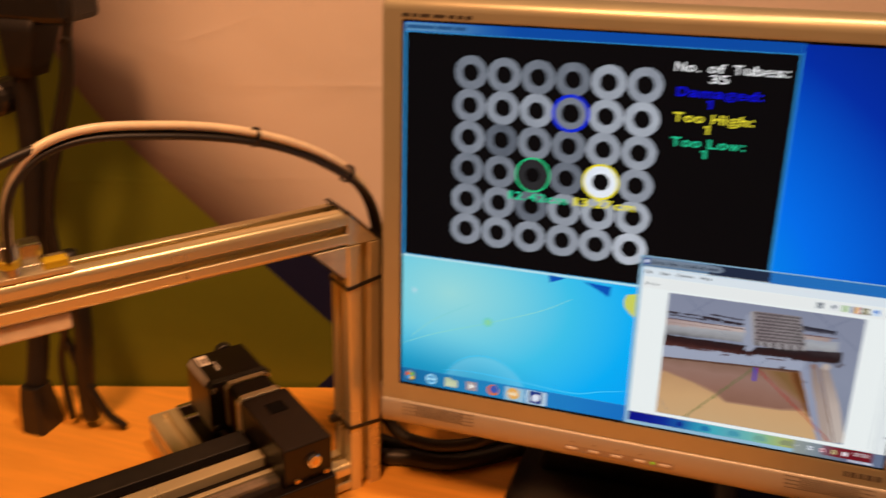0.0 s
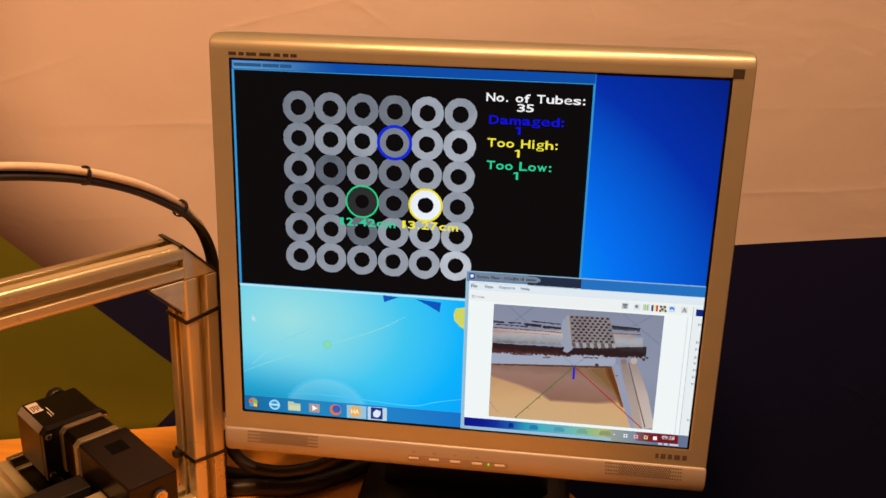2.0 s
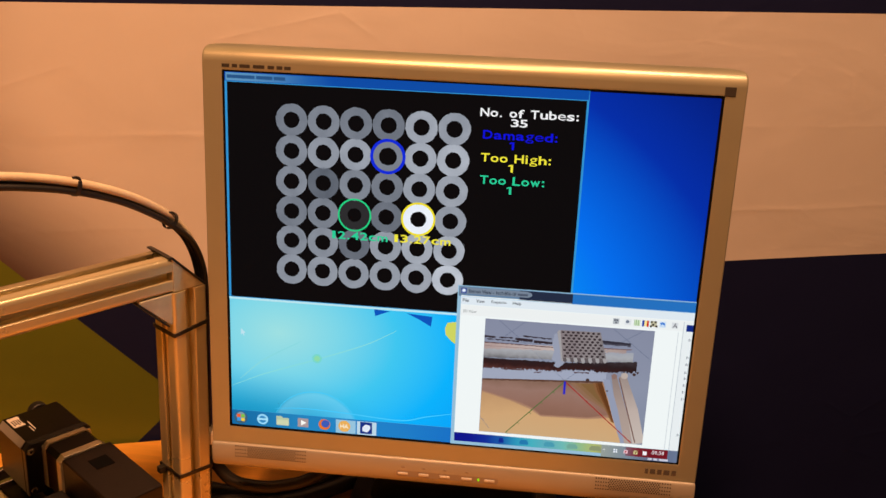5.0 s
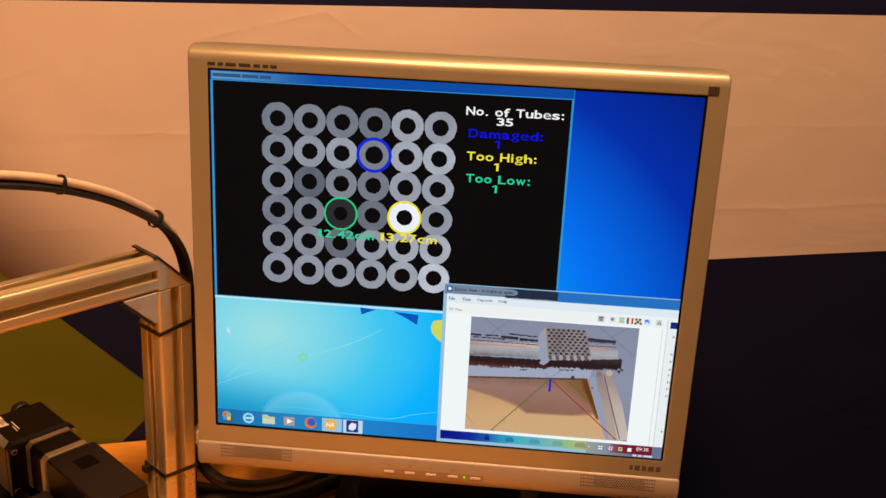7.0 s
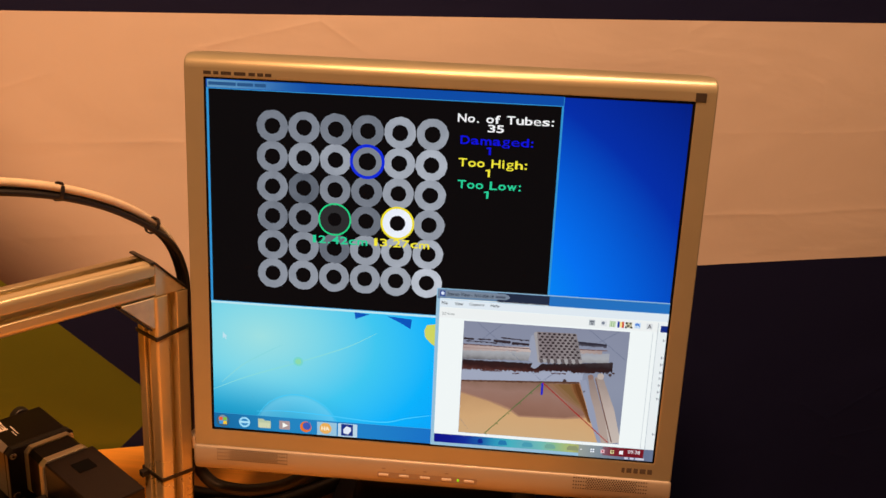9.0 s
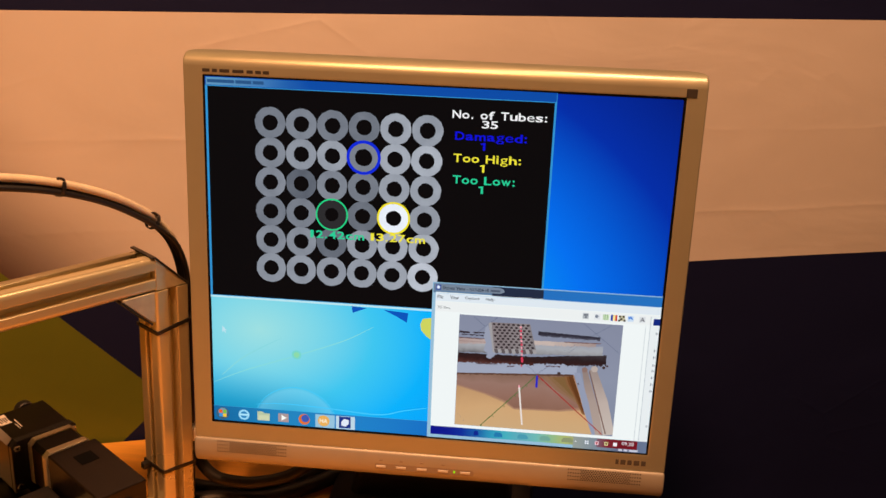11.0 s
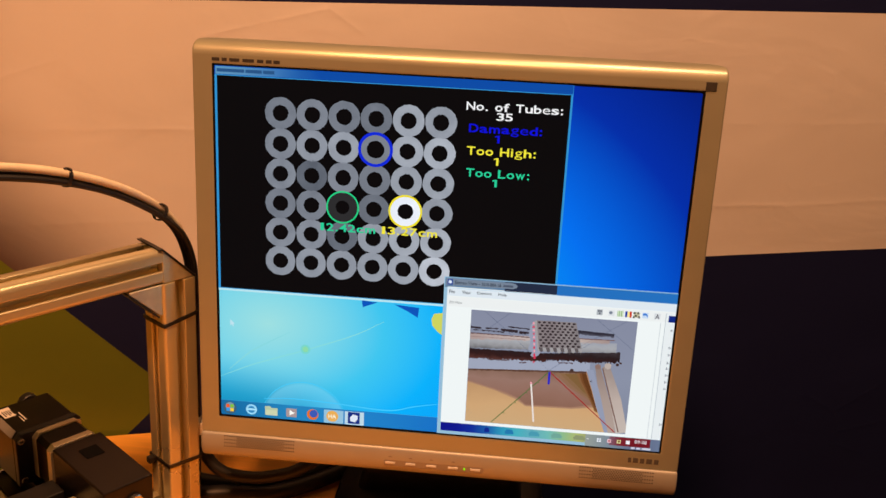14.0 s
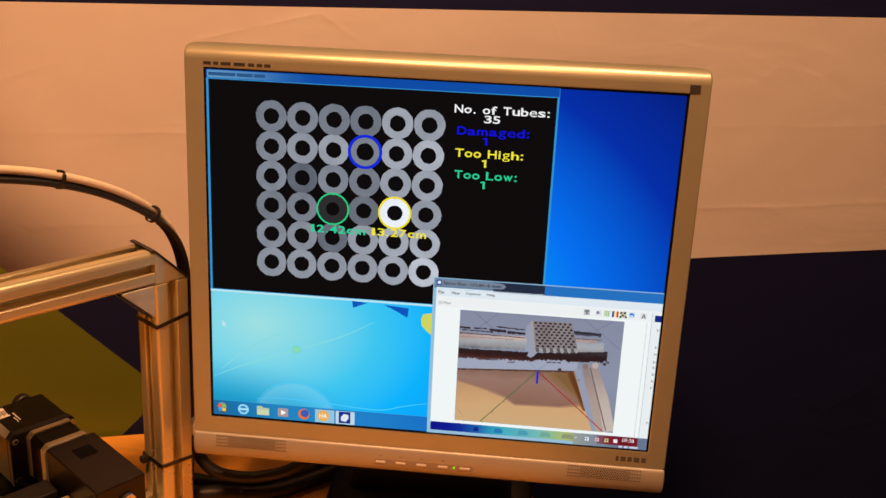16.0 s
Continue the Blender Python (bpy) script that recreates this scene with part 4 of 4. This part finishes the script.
def laser():
    """The red sweep line over the block and its white trace on the tabletop."""
    bm = bmesh.new()
    w = -0.40 + VW(13) * 0.05

    def face(pts, idx):
        f = bm.faces.new([bm.verts.new(mm(u, v, w)) for u, v in pts])
        f.material_index = idx
    rnd = random.Random(5)
    for k in range(10):
        v = -42.5 - 3.0 * k
        u = 75.2 + 0.33 * k / 1.0 * 0.9
        face([(u - 0.7, v), (u + 0.7, v + 0.2), (u + 0.8 + rnd.uniform(-0.2, 0.4), v - 1.9), (u - 0.6 - rnd.uniform(-0.2, 0.4), v - 1.8)], 0 if k % 2 else 1)
    face([(77.2, -71.2), (79.2, -71.6), (79.0, -74.4), (77.4, -74.0)], 0)
    face([(77.0, -76.5), (78.6, -76.5), (78.4, -78.0), (77.2, -78.0)], 0)
    face([(76.5, -97), (77.9, -97), (82.3, -131.2), (80.9, -131.2)], 2)
    face([(76.3, -95), (77.7, -95), (77.9, -97), (76.5, -97)], 1)
    me = bpy.data.meshes.new("laser_line")
    bm.to_mesh(me)
    bm.free()
    for c in ((214, 58, 86), (238, 158, 170), (232, 222, 216)):
        me.materials.append(lit(c))
    return part("laser_line", me, None, panel, "red and white laser line in the 3D view")


block, beam_line = tube_block(), laser()

# ---- gantry ----
GANTRY = Matrix(((0.599, -0.800, 0.033, -0.231), (0.800, 0.600, 0.005, -0.011), (-0.024, 0.023, 0.999, 0.2597), (0, 0, 0, 1)))
GANTRY = GANTRY.to_quaternion().to_matrix().to_4x4()
GANTRY.translation = (-0.231, -0.011, 0.2597)
FLOOR_Z = TZ - 0.2597 + 0.001
ROOT = GANTRY @ Matrix.Translation((0, 0, FLOOR_Z))
UP = Matrix.Translation((0, 0, -FLOOR_Z))
gantry = thing("gantry_frame", ROOT, "aluminium profile gantry standing on the table", "gantry")


def profile_outline(c=0.0048, w=0.030, slot=0.0078):
    h, s = w / 2, slot / 2
    q = 0.0009
    arc = [radians(v) for v in (0, 30, 60, 90)]
    side = [(-h + c - c * math.sin(radians(v)), -h + c - c * math.cos(radians(v))) for v in (44, 33, 22, 11, 0)]
    side += [(-s - q + q * math.sin(v), -h + q - q * math.cos(v)) for v in arc]
    # undercut T-slot
    half = [(-s, -h + 0.0022), (-0.0070, -h + 0.0024), (-0.0070, -h + 0.0042), (-0.0034, -h + 0.0084)]
    side += half + [(-x, y) for x, y in half[::-1]]
    side += [(s + q - q * math.sin(v), -h + q - q * math.cos(v)) for v in arc[::-1]]
    side += [(h - c + c * math.sin(radians(v)), -h + c - c * math.cos(radians(v))) for v in (0, 11, 22, 33)]
    out = []
    for k in range(4):
        ca, sa = (1, 0, -1, 0)[k], (0, 1, 0, -1)[k]
        out += [(x * ca - y * sa, x * sa + y * ca) for x, y in side]
    return out


def profile(length, c=0.0048):
    """A slotted 30 mm aluminium profile along z."""
    bm = prism(profile_outline(c), 0, length)
    return bm


ALONG_X = Matrix(((0, 0, 1, 0), (1, 0, 0, 0), (0, 1, 0, 0), (0, 0, 0, 1)))


def bar(name, m, length, parent, label="", c=0.0048):
    bm = profile(length, c)
    bm.transform(m)
    return part(name, bm, ALU, parent, label, UP)


BASE_T = 0.012 - 0.2597
bar("top_beam", Matrix.Translation((-0.62, 0.015, -0.015)) @ ALONG_X, 0.62, gantry, "satin aluminium slotted beam")
post = bar("post", Matrix.Translation((0.015, 0.015, BASE_T - 0.03)) @ Matrix.Diagonal((1.06, 1.06, 1, 1)), -0.030 - BASE_T + 0.03 - 0.0005, gantry, "satin aluminium slotted upright", 0.0024)
bar("post", Matrix.Translation((-0.635, 0.015, BASE_T - 0.03)), -0.0305 - BASE_T + 0.03, gantry, "satin aluminium slotted upright", 0.0024)
bar("base_bar", Matrix.Translation((-0.64, 0.015, BASE_T - 0.015)) @ ALONG_X, 0.639, gantry, "satin aluminium slotted base bar")
bm = profile(0.36, 0.003)
bm.transform(Matrix.Translation((-0.116, -0.19, BASE_T - 0.015)) @ Matrix.Rotation(radians(-90), 4, "X"))
bar_y = part("base_bar", bm, ALU, gantry, "satin aluminium slotted base bar", UP)
part("end_cap", box(-0.1305, -0.1015, 0.1702, 0.1722, BASE_T - 0.0295, BASE_T - 0.0005, 0.0006), ALU_CAST, gantry, "grey end cap", UP)

XZ = Matrix(((1, 0, 0, 0), (0, 0, 1, 0), (0, 1, 0, 0), (0, 0, 0, 1)))   # outline x, z drawn out along y
part("corner_bracket", prism([(0.0004, 0), (0.030, -0.0298), (0.0004, -0.0298)], 0.0004, 0.0296, None, XZ, 0.0006), ALU_CAST, gantry, "cast corner bracket", UP)
part("bracket_cover", prism([(-0.003, 0.0014), (0.0008, 0.0014), (0.0312, -0.029), (0.0312, -0.032), (0.0300, -0.0304), (0.0, -0.0002), (-0.003, 0.0002)], -0.0002, 0.0335, None, XZ, 0.0003), BLACK, gantry, "black plastic bracket cover", UP)
part("corner_bracket", prism([(-0.0006, -0.0304), (-0.0300, -0.0304), (-0.0300, -0.0325), (-0.0030, -0.0585), (-0.0006, -0.0585)], 0.0008, 0.0292, None, XZ, 0.0006), ALU_CAST, gantry, "cast inner corner bracket", UP)
part("bracket_cover", prism([(-0.0306, -0.0316), (-0.0036, -0.0590), (-0.0046, -0.0602), (-0.0318, -0.0326)], 0.0006, 0.0294, None, XZ), BLACK, gantry, "black plastic bracket cover", UP)


def tie(z, parent, slope=0.0, head_shown=True):
    """A black cable tie round the upright."""
    o = 0.0012
    r = [(-o, -o), (0.030 + o, -o), (0.038, 0.010), (0.036, 0.030 + o), (-o, 0.030 + o)]
    pts = []
    for (x0, y0), (x1, y1) in zip(r, r[1:] + r[:1]):
        for k in range(6):
            t = k / 6
            x, y = x0 + (x1 - x0) * t, y0 + (y1 - y0) * t
            pts.append((x, y, z + slope * (x - 0.015) + 0.0012 * math.sin(6.3 * len(pts) / 30)))
    pts.append(pts[0])
    loops = []
    for i, p in enumerate(pts):
        out = (Vector((p[0], p[1], 0)) - Vector((0.015, 0.015, 0))).normalized()
        c = Vector(p)
        loops.append([c - out * 0.0007 + Vector((0, 0, 0.0016)), c + out * 0.0007 + Vector((0, 0, 0.0016)), c + out * 0.0007 - Vector((0, 0, 0.0016)), c - out * 0.0007 - Vector((0, 0, 0.0016))])
    t = part("cable_tie", loft(loops), BLACK, parent, "black nylon cable tie", UP)
    if head_shown:
        part("tie_head", box(-0.0085, -0.001, 0.020, 0.026, z - 0.003, z + 0.003, 0.0008), BLACK, t)


tie(-0.0665, gantry, slope=0.12, head_shown=False)
tie(-0.209, gantry, slope=-0.10)

# cable bundle arching from the upright to the sensor carriage
arch = [(0.037, 0.022, -0.255), (0.037, 0.020, -0.20), (0.036, 0.018, -0.10), (0.0365, 0.017, -0.050), (0.033, 0.014, -0.020), (0.0225, 0.011, 0.008), (0.004, 0.007, 0.0305), (-0.022, 0.003, 0.0495),
        (-0.0465, 0.001, 0.063), (-0.075, 0.0, 0.0745), (-0.105, 0.0, 0.083), (-0.140, 0.0, 0.0895), (-0.185, 0.0, 0.0945), (-0.215, 0.0, 0.090), (-0.234, 0.0, 0.077), (-0.244, 0.002, 0.055), (-0.248, 0.006, 0.020)]
bundle = thing("cable_bundle", ROOT, "grey and black cables tied in a bundle over the beam", "cables")
for name, dx, dy, dz, r, mat in (("grey_cable", 0.0, -0.002, 0.0034, 0.0032, GREY_CABLE), ("black_cable", 0.0, 0.001, -0.0030, 0.0027, RUBBER), ("black_cable", -0.001, -0.0035, -0.0034, 0.0025, RUBBER), ("black_cable", 0.0, 0.005, -0.0012, 0.0034, RUBBER)):
    pts = []
    for k, (x, y, z) in enumerate(arch):
        f = min(1, max(0, (0.03 - x) / 0.03))
        g = 1 - f
        wob = 0.0008 * math.sin(k * 1.3 + r * 4000)
        back = 0.005 * g if mat is GREY_CABLE else -0.002 * g
        pts.append((x + dx - g * (dz * 0.8) + wob * 0.3 + (0.006 * g if mat is GREY_CABLE else 0), y + dy + wob + back, z + dz * f))
    if r == 0.0034:
        # this one runs on along the beam past the sensor mount
        pts = pts[:13] + [(-0.222, -0.002, 0.0900), (-0.262, -0.006, 0.078), (-0.305, -0.004, 0.058), (-0.350, 0.002, 0.030), (-0.385, 0.008, 0.008), (-0.41, 0.012, 0.0040)]
    part(name, tube(pts, r, 10, 6), mat, bundle, "", UP, True)
for i in (9, 6):
    x, y, z = arch[i]
    x2, y2, z2 = arch[i + 1]
    d = (Vector((x2, y2, z2)) - Vector((x, y, z))).normalized()
    m = Matrix.Translation((x, y, z)) @ d.to_track_quat("Z", "Y").to_matrix().to_4x4()
    n = 18
    loops = [[m @ Vector(((rr) * math.cos(2 * math.pi * k / n), (rr * 1.05) * math.sin(2 * math.pi * k / n), zz)) for k in range(n)] for rr, zz in ((0.0062, -0.0015), (0.0070, -0.0015), (0.0070, 0.0015), (0.0062, 0.0015))]
    t = part("cable_tie", loft(loops + loops[:1]), BLACK, bundle, "black nylon cable tie", UP)
    part("tie_tail", tube([(x - 0.0035, y - 0.004, z + 0.0082), (x - 0.001, y - 0.004, z + 0.0080), (x + 0.002, y - 0.004, z + 0.0055)], 0.0009, 6, 4), BLACK, t)

# sensor carriage on the beam, at the cable's other end
carriage = thing("sensor_carriage", GANTRY @ Matrix.Translation((-0.238, 0.015, 0.0)), "steel sensor mount with yellow connector bolted on the beam", "sensor mount")
part("plate", box(-0.045, 0.028, -0.014, 0.016, 0.0002, 0.004, 0.0008), ALU_CAST, carriage)
part("connector", cylinder(0.0065, 0.022, 18, Matrix.Translation((-0.010, -0.007, 0.004)), None, 0.0006), STEEL, carriage, "steel round connector")
part("connector_collar", cylinder(0.0075, 0.006, 18, Matrix.Translation((-0.010, -0.007, 0.010)), None, 0.0005), YELLOW, carriage, "yellow collar")
part("plug", box(0.010, 0.026, -0.012, -0.002, 0.004, 0.010, 0.001), YELLOW, carriage, "yellow plug")
part("block", box(-0.002, 0.012, 0.000, 0.014, 0.004, 0.020, 0.001), STEEL, carriage, "small steel block")
part("sensor_body", box(-0.10, 0.022, -0.012, 0.014, -0.044, -0.0305, 0.002), GREY_CABLE, carriage, "tan metal sensor body under the beam")

# ---- linear stage with its motor ----
STAGE = GANTRY @ Matrix.Translation((-0.062, 0.05, BASE_T))
stage = thing("linear_stage", STAGE, "black stepper motor drive with aluminium rails on the base bars", "linear drive")
S = Matrix.Translation((0.062, -0.05, -BASE_T))


def sp(name, bm, mat, label="", smooth=False, parent=stage):
    return part(name, bm, mat, parent, label, S if parent is stage else None, smooth)


Z0 = BASE_T
ZT = 0.08 - 0.2597
ZS = 0.050 - 0.2597
sp("stage_body", box(-0.50, -0.036, -0.040, 0.052, Z0 + 0.0005, ZS - 0.008, 0.001), MOTOR_BLACK, "long black carriage bed")
sp("cover_lip", box(-0.50, -0.083, 0.030, 0.0525, ZS - 0.008, ZS, 0.001), BLACK)
sp("rail", box(-0.50, -0.0815, 0.003, 0.016, ZS - 0.008, ZS + 0.002, 0.0008), ALU, "bright aluminium guide rail")
sp("rail", box(-0.50, -0.0815, -0.012, -0.007, ZS - 0.008, ZS - 0.003, 0.0006), ALU, "bright aluminium guide rail")
belt = bmesh.new()
for k in range(110):
    x = -0.477 + 0.0036 * k
    box(x, x + 0.0021, -0.028, -0.018, ZS - 0.003, ZS, 0, belt)
box(-0.48, -0.0815, -0.028, -0.018, ZS - 0.008, ZS - 0.0028, 0, belt)
sp("toothed_rack", belt, STEEL, "toothed steel rack")
# gear housing and motor along the other axis
bm = box(-0.081, -0.037, -0.034, 0.0525, ZS - 0.0082, ZT - 0.001, 0.0012)
housing = sp("gear_housing", bm, MOTOR_BLACK, "black gear housing")
# flat black plate paints the shade of a hollow onto the housing top
part("recess_shade", box(-0.066, -0.050, 0.020, 0.036, ZT - 0.0012, ZT - 0.0006), NAVY_BLACK, housing)
part("hex_bolt", cylinder(0.0062, 0.004, 24, Matrix.Translation((-0.0545, -0.034, Z0 + 0.0495)) @ Matrix.Rotation(radians(90), 4, "X"), None, 0.0006), STEEL, housing, "steel socket bolt")
part("bolt_socket", cylinder(0.0033, 0.0006, 6, Matrix.Translation((-0.0545, -0.0379, Z0 + 0.0495)) @ Matrix.Rotation(radians(90), 4, "X")), BRASS, housing)
part("bolt", cylinder(0.0022, 0.002, 12, Matrix.Translation((-0.043, -0.034, Z0 + 0.034)) @ Matrix.Rotation(radians(90), 4, "X")), BRASS, housing)
part("bolt", cylinder(0.0022, 0.002, 12, Matrix.Translation((-0.070, -0.034, Z0 + 0.034)) @ Matrix.Rotation(radians(90), 4, "X")), BRASS, housing)
MB = ZT - 0.049


def octagon(x0, x1, z0, z1, c):
    return [(x0 + c, z0), (x1 - c, z0), (x1, z0 + c), (x1, z1 - c), (x1 - c, z1), (x0 + c, z1), (x0, z1 - c), (x0, z0 + c)]


motor = sp("motor_body", prism(octagon(-0.0815, -0.0405, MB + 0.002, ZT - 0.0015, 0.004), 0.0605, 0.0815, None, XZ), MOTOR_BLACK, "black stepper motor laminations")
sp("motor_cap", prism(octagon(-0.0825, -0.0395, MB + 0.001, ZT, 0.0045), 0.0530, 0.0605, None, XZ, 0.0006), ALU_CAST, "bright aluminium motor end cap")
sp("motor_cap", prism(octagon(-0.0825, -0.0395, MB + 0.001, ZT, 0.0045), 0.0815, 0.0880, None, XZ, 0.0006), ALU_CAST, "bright aluminium motor end cap")
flange = sp("flange", prism([(-0.0965, MB - 0.002), (-0.0368, MB - 0.002), (-0.0368, ZT - 0.003), (-0.0408, ZT + 0.001), (-0.0918, ZT + 0.001), (-0.0965, ZT - 0.0042)], 0.0882, 0.0945, None, XZ, 0.0006), BLACK, "black mounting flange")
for x in (-0.0922, -0.0405):
    for z in (MB + 0.004, ZT - 0.0055):
        m = Matrix.Translation((x, 0.0884, z)) @ Matrix.Rotation(radians(90), 4, "X")
        b = part("screw", cylinder(0.0030, 0.0024, 14, m, None, 0.0004), STEEL, flange, "steel socket screw")
        part("screw_socket", cylinder(0.0013, 0.0003, 6, Matrix.Translation((x, 0.0860, z)) @ Matrix.Rotation(radians(90), 4, "X")), BLACK_MATT, b)
encoder = sp("encoder_housing", prism([(-0.0965, MB - 0.001), (-0.0385, MB - 0.001), (-0.0385, ZT - 0.0035), (-0.0420, ZT + 0.0005), (-0.0918, ZT + 0.0005), (-0.0965, ZT - 0.0048)], 0.0946, 0.1440, None, XZ, 0.0008), MOTOR_BLACK, "black encoder housing with a white label")
part("label", box(-0.0900, -0.0800, 0.1225, 0.1400, ZT + 0.0004, ZT + 0.0008), LABEL, encoder, "white paper label")
for k in range(5):
    part("label_mark", box(-0.0885 + 0.0019 * k, -0.0875 + 0.0019 * k, 0.1245 + 0.002 * (k % 2), 0.1345, ZT + 0.0008, ZT + 0.0010), INK, encoder)
part("label", box(-0.0770, -0.0762, 0.110, 0.126, ZT + 0.0004, ZT + 0.0007), LABEL, encoder)
part("label", box(-0.0795, -0.0788, 0.108, 0.118, ZT + 0.0004, ZT + 0.0007), LABEL, encoder)
# grey strip over the black chamfer paints in the light it reflects
part("chamfer_sheen", prism([(-0.0966, ZT - 0.0047), (-0.0920, ZT + 0.0005), (-0.0923, ZT + 0.0008), (-0.0970, ZT - 0.0046)], 0.0965, 0.1415, None, XZ), EDGE_SHEEN, encoder, "grey strip standing in for light on the chamfer")
part("cable_gland", cylinder(0.009, 0.008, 18, Matrix.Translation((-0.058, 0.1440, ZT - 0.006)) @ Matrix.Rotation(radians(-90), 4, "X"), None, 0.001), BLACK, encoder)
for y, x0, x1 in ((0.166, -0.104, -0.076), (0.145, -0.104, -0.080)):
    sp("strip", box(x0, x1, y - 0.003, y + 0.003, Z0 + 0.0003, Z0 + 0.004, 0.0008), STEEL, "short bright steel strip")
sp("mount_plate", box(-0.1005, -0.036, 0.053, 0.172, Z0 - 0.029, Z0, 0.001), MOTOR_BLACK, "black motor mounting plate")
sp("mount_plate", box(-0.086, -0.044, 0.056, 0.135, Z0, MB - 0.002, 0.001), MOTOR_BLACK, "black motor mounting block")

# ---- cables on the table behind the upright ----
loose = thing("power_cables", Matrix.Translation((-0.12, 0.05, TZ)), "black power cables lying on the table behind the monitor", "cables")
for pts, r in (([(-0.236, 0.045, 0.062), (-0.214, 0.040, 0.036), (-0.191, 0.040, 0.029), (-0.164, 0.042, 0.030), (-0.13, 0.05, 0.040), (-0.08, 0.08, 0.07), (-0.05, 0.10, 0.11)], 0.0058),
               ([(-0.275, 0.036, 0.008), (-0.234, 0.034, 0.0080), (-0.205, 0.040, 0.008), (-0.166, 0.044, 0.008), (-0.127, 0.070, 0.008), (-0.09, 0.10, 0.012)], 0.0080),
               ([(-0.26, 0.062, 0.007), (-0.215, 0.056, 0.0070), (-0.175, 0.062, 0.007), (-0.13, 0.085, 0.010), (-0.09, 0.115, 0.030)], 0.0070)):
    part("cable", tube([(x + 0.12, y - 0.05, max(z, r + 0.0003)) for x, y, z in pts], r, 10, 8), RUBBER, loose, "", None, True)
part("plug", box(-0.1056, -0.0956, -0.034, -0.020, 0.0860, 0.1000, 0.002), LABEL, loose, "pale cable plug")

# ---- black stand with cables, past the beam's end ----
stand = thing("camera_stand", Matrix.Translation((-0.585, -0.017, TZ)), "black camera stand with hanging cables on the table", "stand")
part("foot", loft([round_rect(-0.014, 0.014, -0.018, 0.018, 0.005, 0.0), round_rect(-0.013, 0.013, -0.015, 0.015, 0.005, 0.03), round_rect(-0.011, 0.011, -0.012, 0.012, 0.005, 0.05)], True, True), BLACK, stand, "black clamp foot")
part("pole", tube([(-0.001, 0.002, 0.045), (0.006, 0.010, 0.095), (0.022, 0.014, 0.19), (0.036, 0.017, 0.279), (0.047, 0.017, 0.368), (0.053, 0.017, 0.43)], 0.0105, 14, 6), BLACK_MATT, stand, "", None, True)
part("arm_joint", cylinder(0.016, 0.04, 18, Matrix.Translation((0.022, -0.002, 0.345)) @ Matrix.Rotation(radians(-90), 4, "X"), None, 0.003), BLACK, stand)
part("camera_body", box(-0.02, 0.112, 0.0, 0.05, 0.413, 0.455, 0.006), BLACK, stand, "black camera head")
part("lens", loft([round_rect(0.0375, 0.0640, 0.004, 0.032, 0.006, 0.366), round_rect(0.0385, 0.0680, 0.002, 0.034, 0.006, 0.378), round_rect(0.0400, 0.0790, 0.000, 0.038, 0.006, 0.405), round_rect(0.0400, 0.0810, 0.000, 0.040, 0.006, 0.416)], True, True), BLACK_MATT, stand, "black lens housing", None, True)
for pts, r in (([(0.112, 0.012, 0.44), (0.111, 0.010, 0.424), (0.103, 0.010, 0.396), (0.093, 0.010, 0.361), (0.075, 0.011, 0.320), (0.056, 0.012, 0.27), (0.046, 0.008, 0.212), (0.042, 0.006, 0.14), (0.045, 0.008, 0.10), (0.068, 0.012, 0.03), (0.085, 0.02, 0.004)], 0.0042),
               ([(0.104, 0.014, 0.43), (0.100, 0.012, 0.37), (0.080, 0.010, 0.315), (0.056, 0.006, 0.24), (0.058, 0.004, 0.15), (0.034, 0.006, 0.08), (0.030, 0.010, 0.01)], 0.0036),
               ([(0.060, 0.012, 0.20), (0.064, 0.012, 0.15), (0.062, 0.012, 0.11), (0.054, 0.012, 0.06), (0.050, 0.014, 0.012)], 0.0090),
               ([(0.101, 0.006, 0.398), (0.108, 0.002, 0.403), (0.117, 0.000, 0.402)], 0.0014)):
    part("cable", tube(pts, r, 8, 8), RUBBER, stand, "", None, True)


def motions():
    """The block slides out along the rail and comes back under the laser line."""
    u = [(0, 84.4), (8.9, 84.4), (9.1, 82.0), (9.9, 50.0), (10.2, 44.8), (10.45, 45.9), (11.0, 50.7), (12.5, 64.6), (14.0, 77.6), (14.7, 83.4), (14.9, 84.4), (16.0, 84.4)]
    rows = []
    for t, x in u:
        rows.append((t, pose(x / 1000, -0.0418, 0)))
    walk(block, rows)
    on, off = pose(0, 0, 0), pose(0, 0, -0.0025)
    walk(beam_line, [(0, off), (10.2, off), (10.3, on), (14.25, on), (14.35, off), (16.0, off)])


motions()
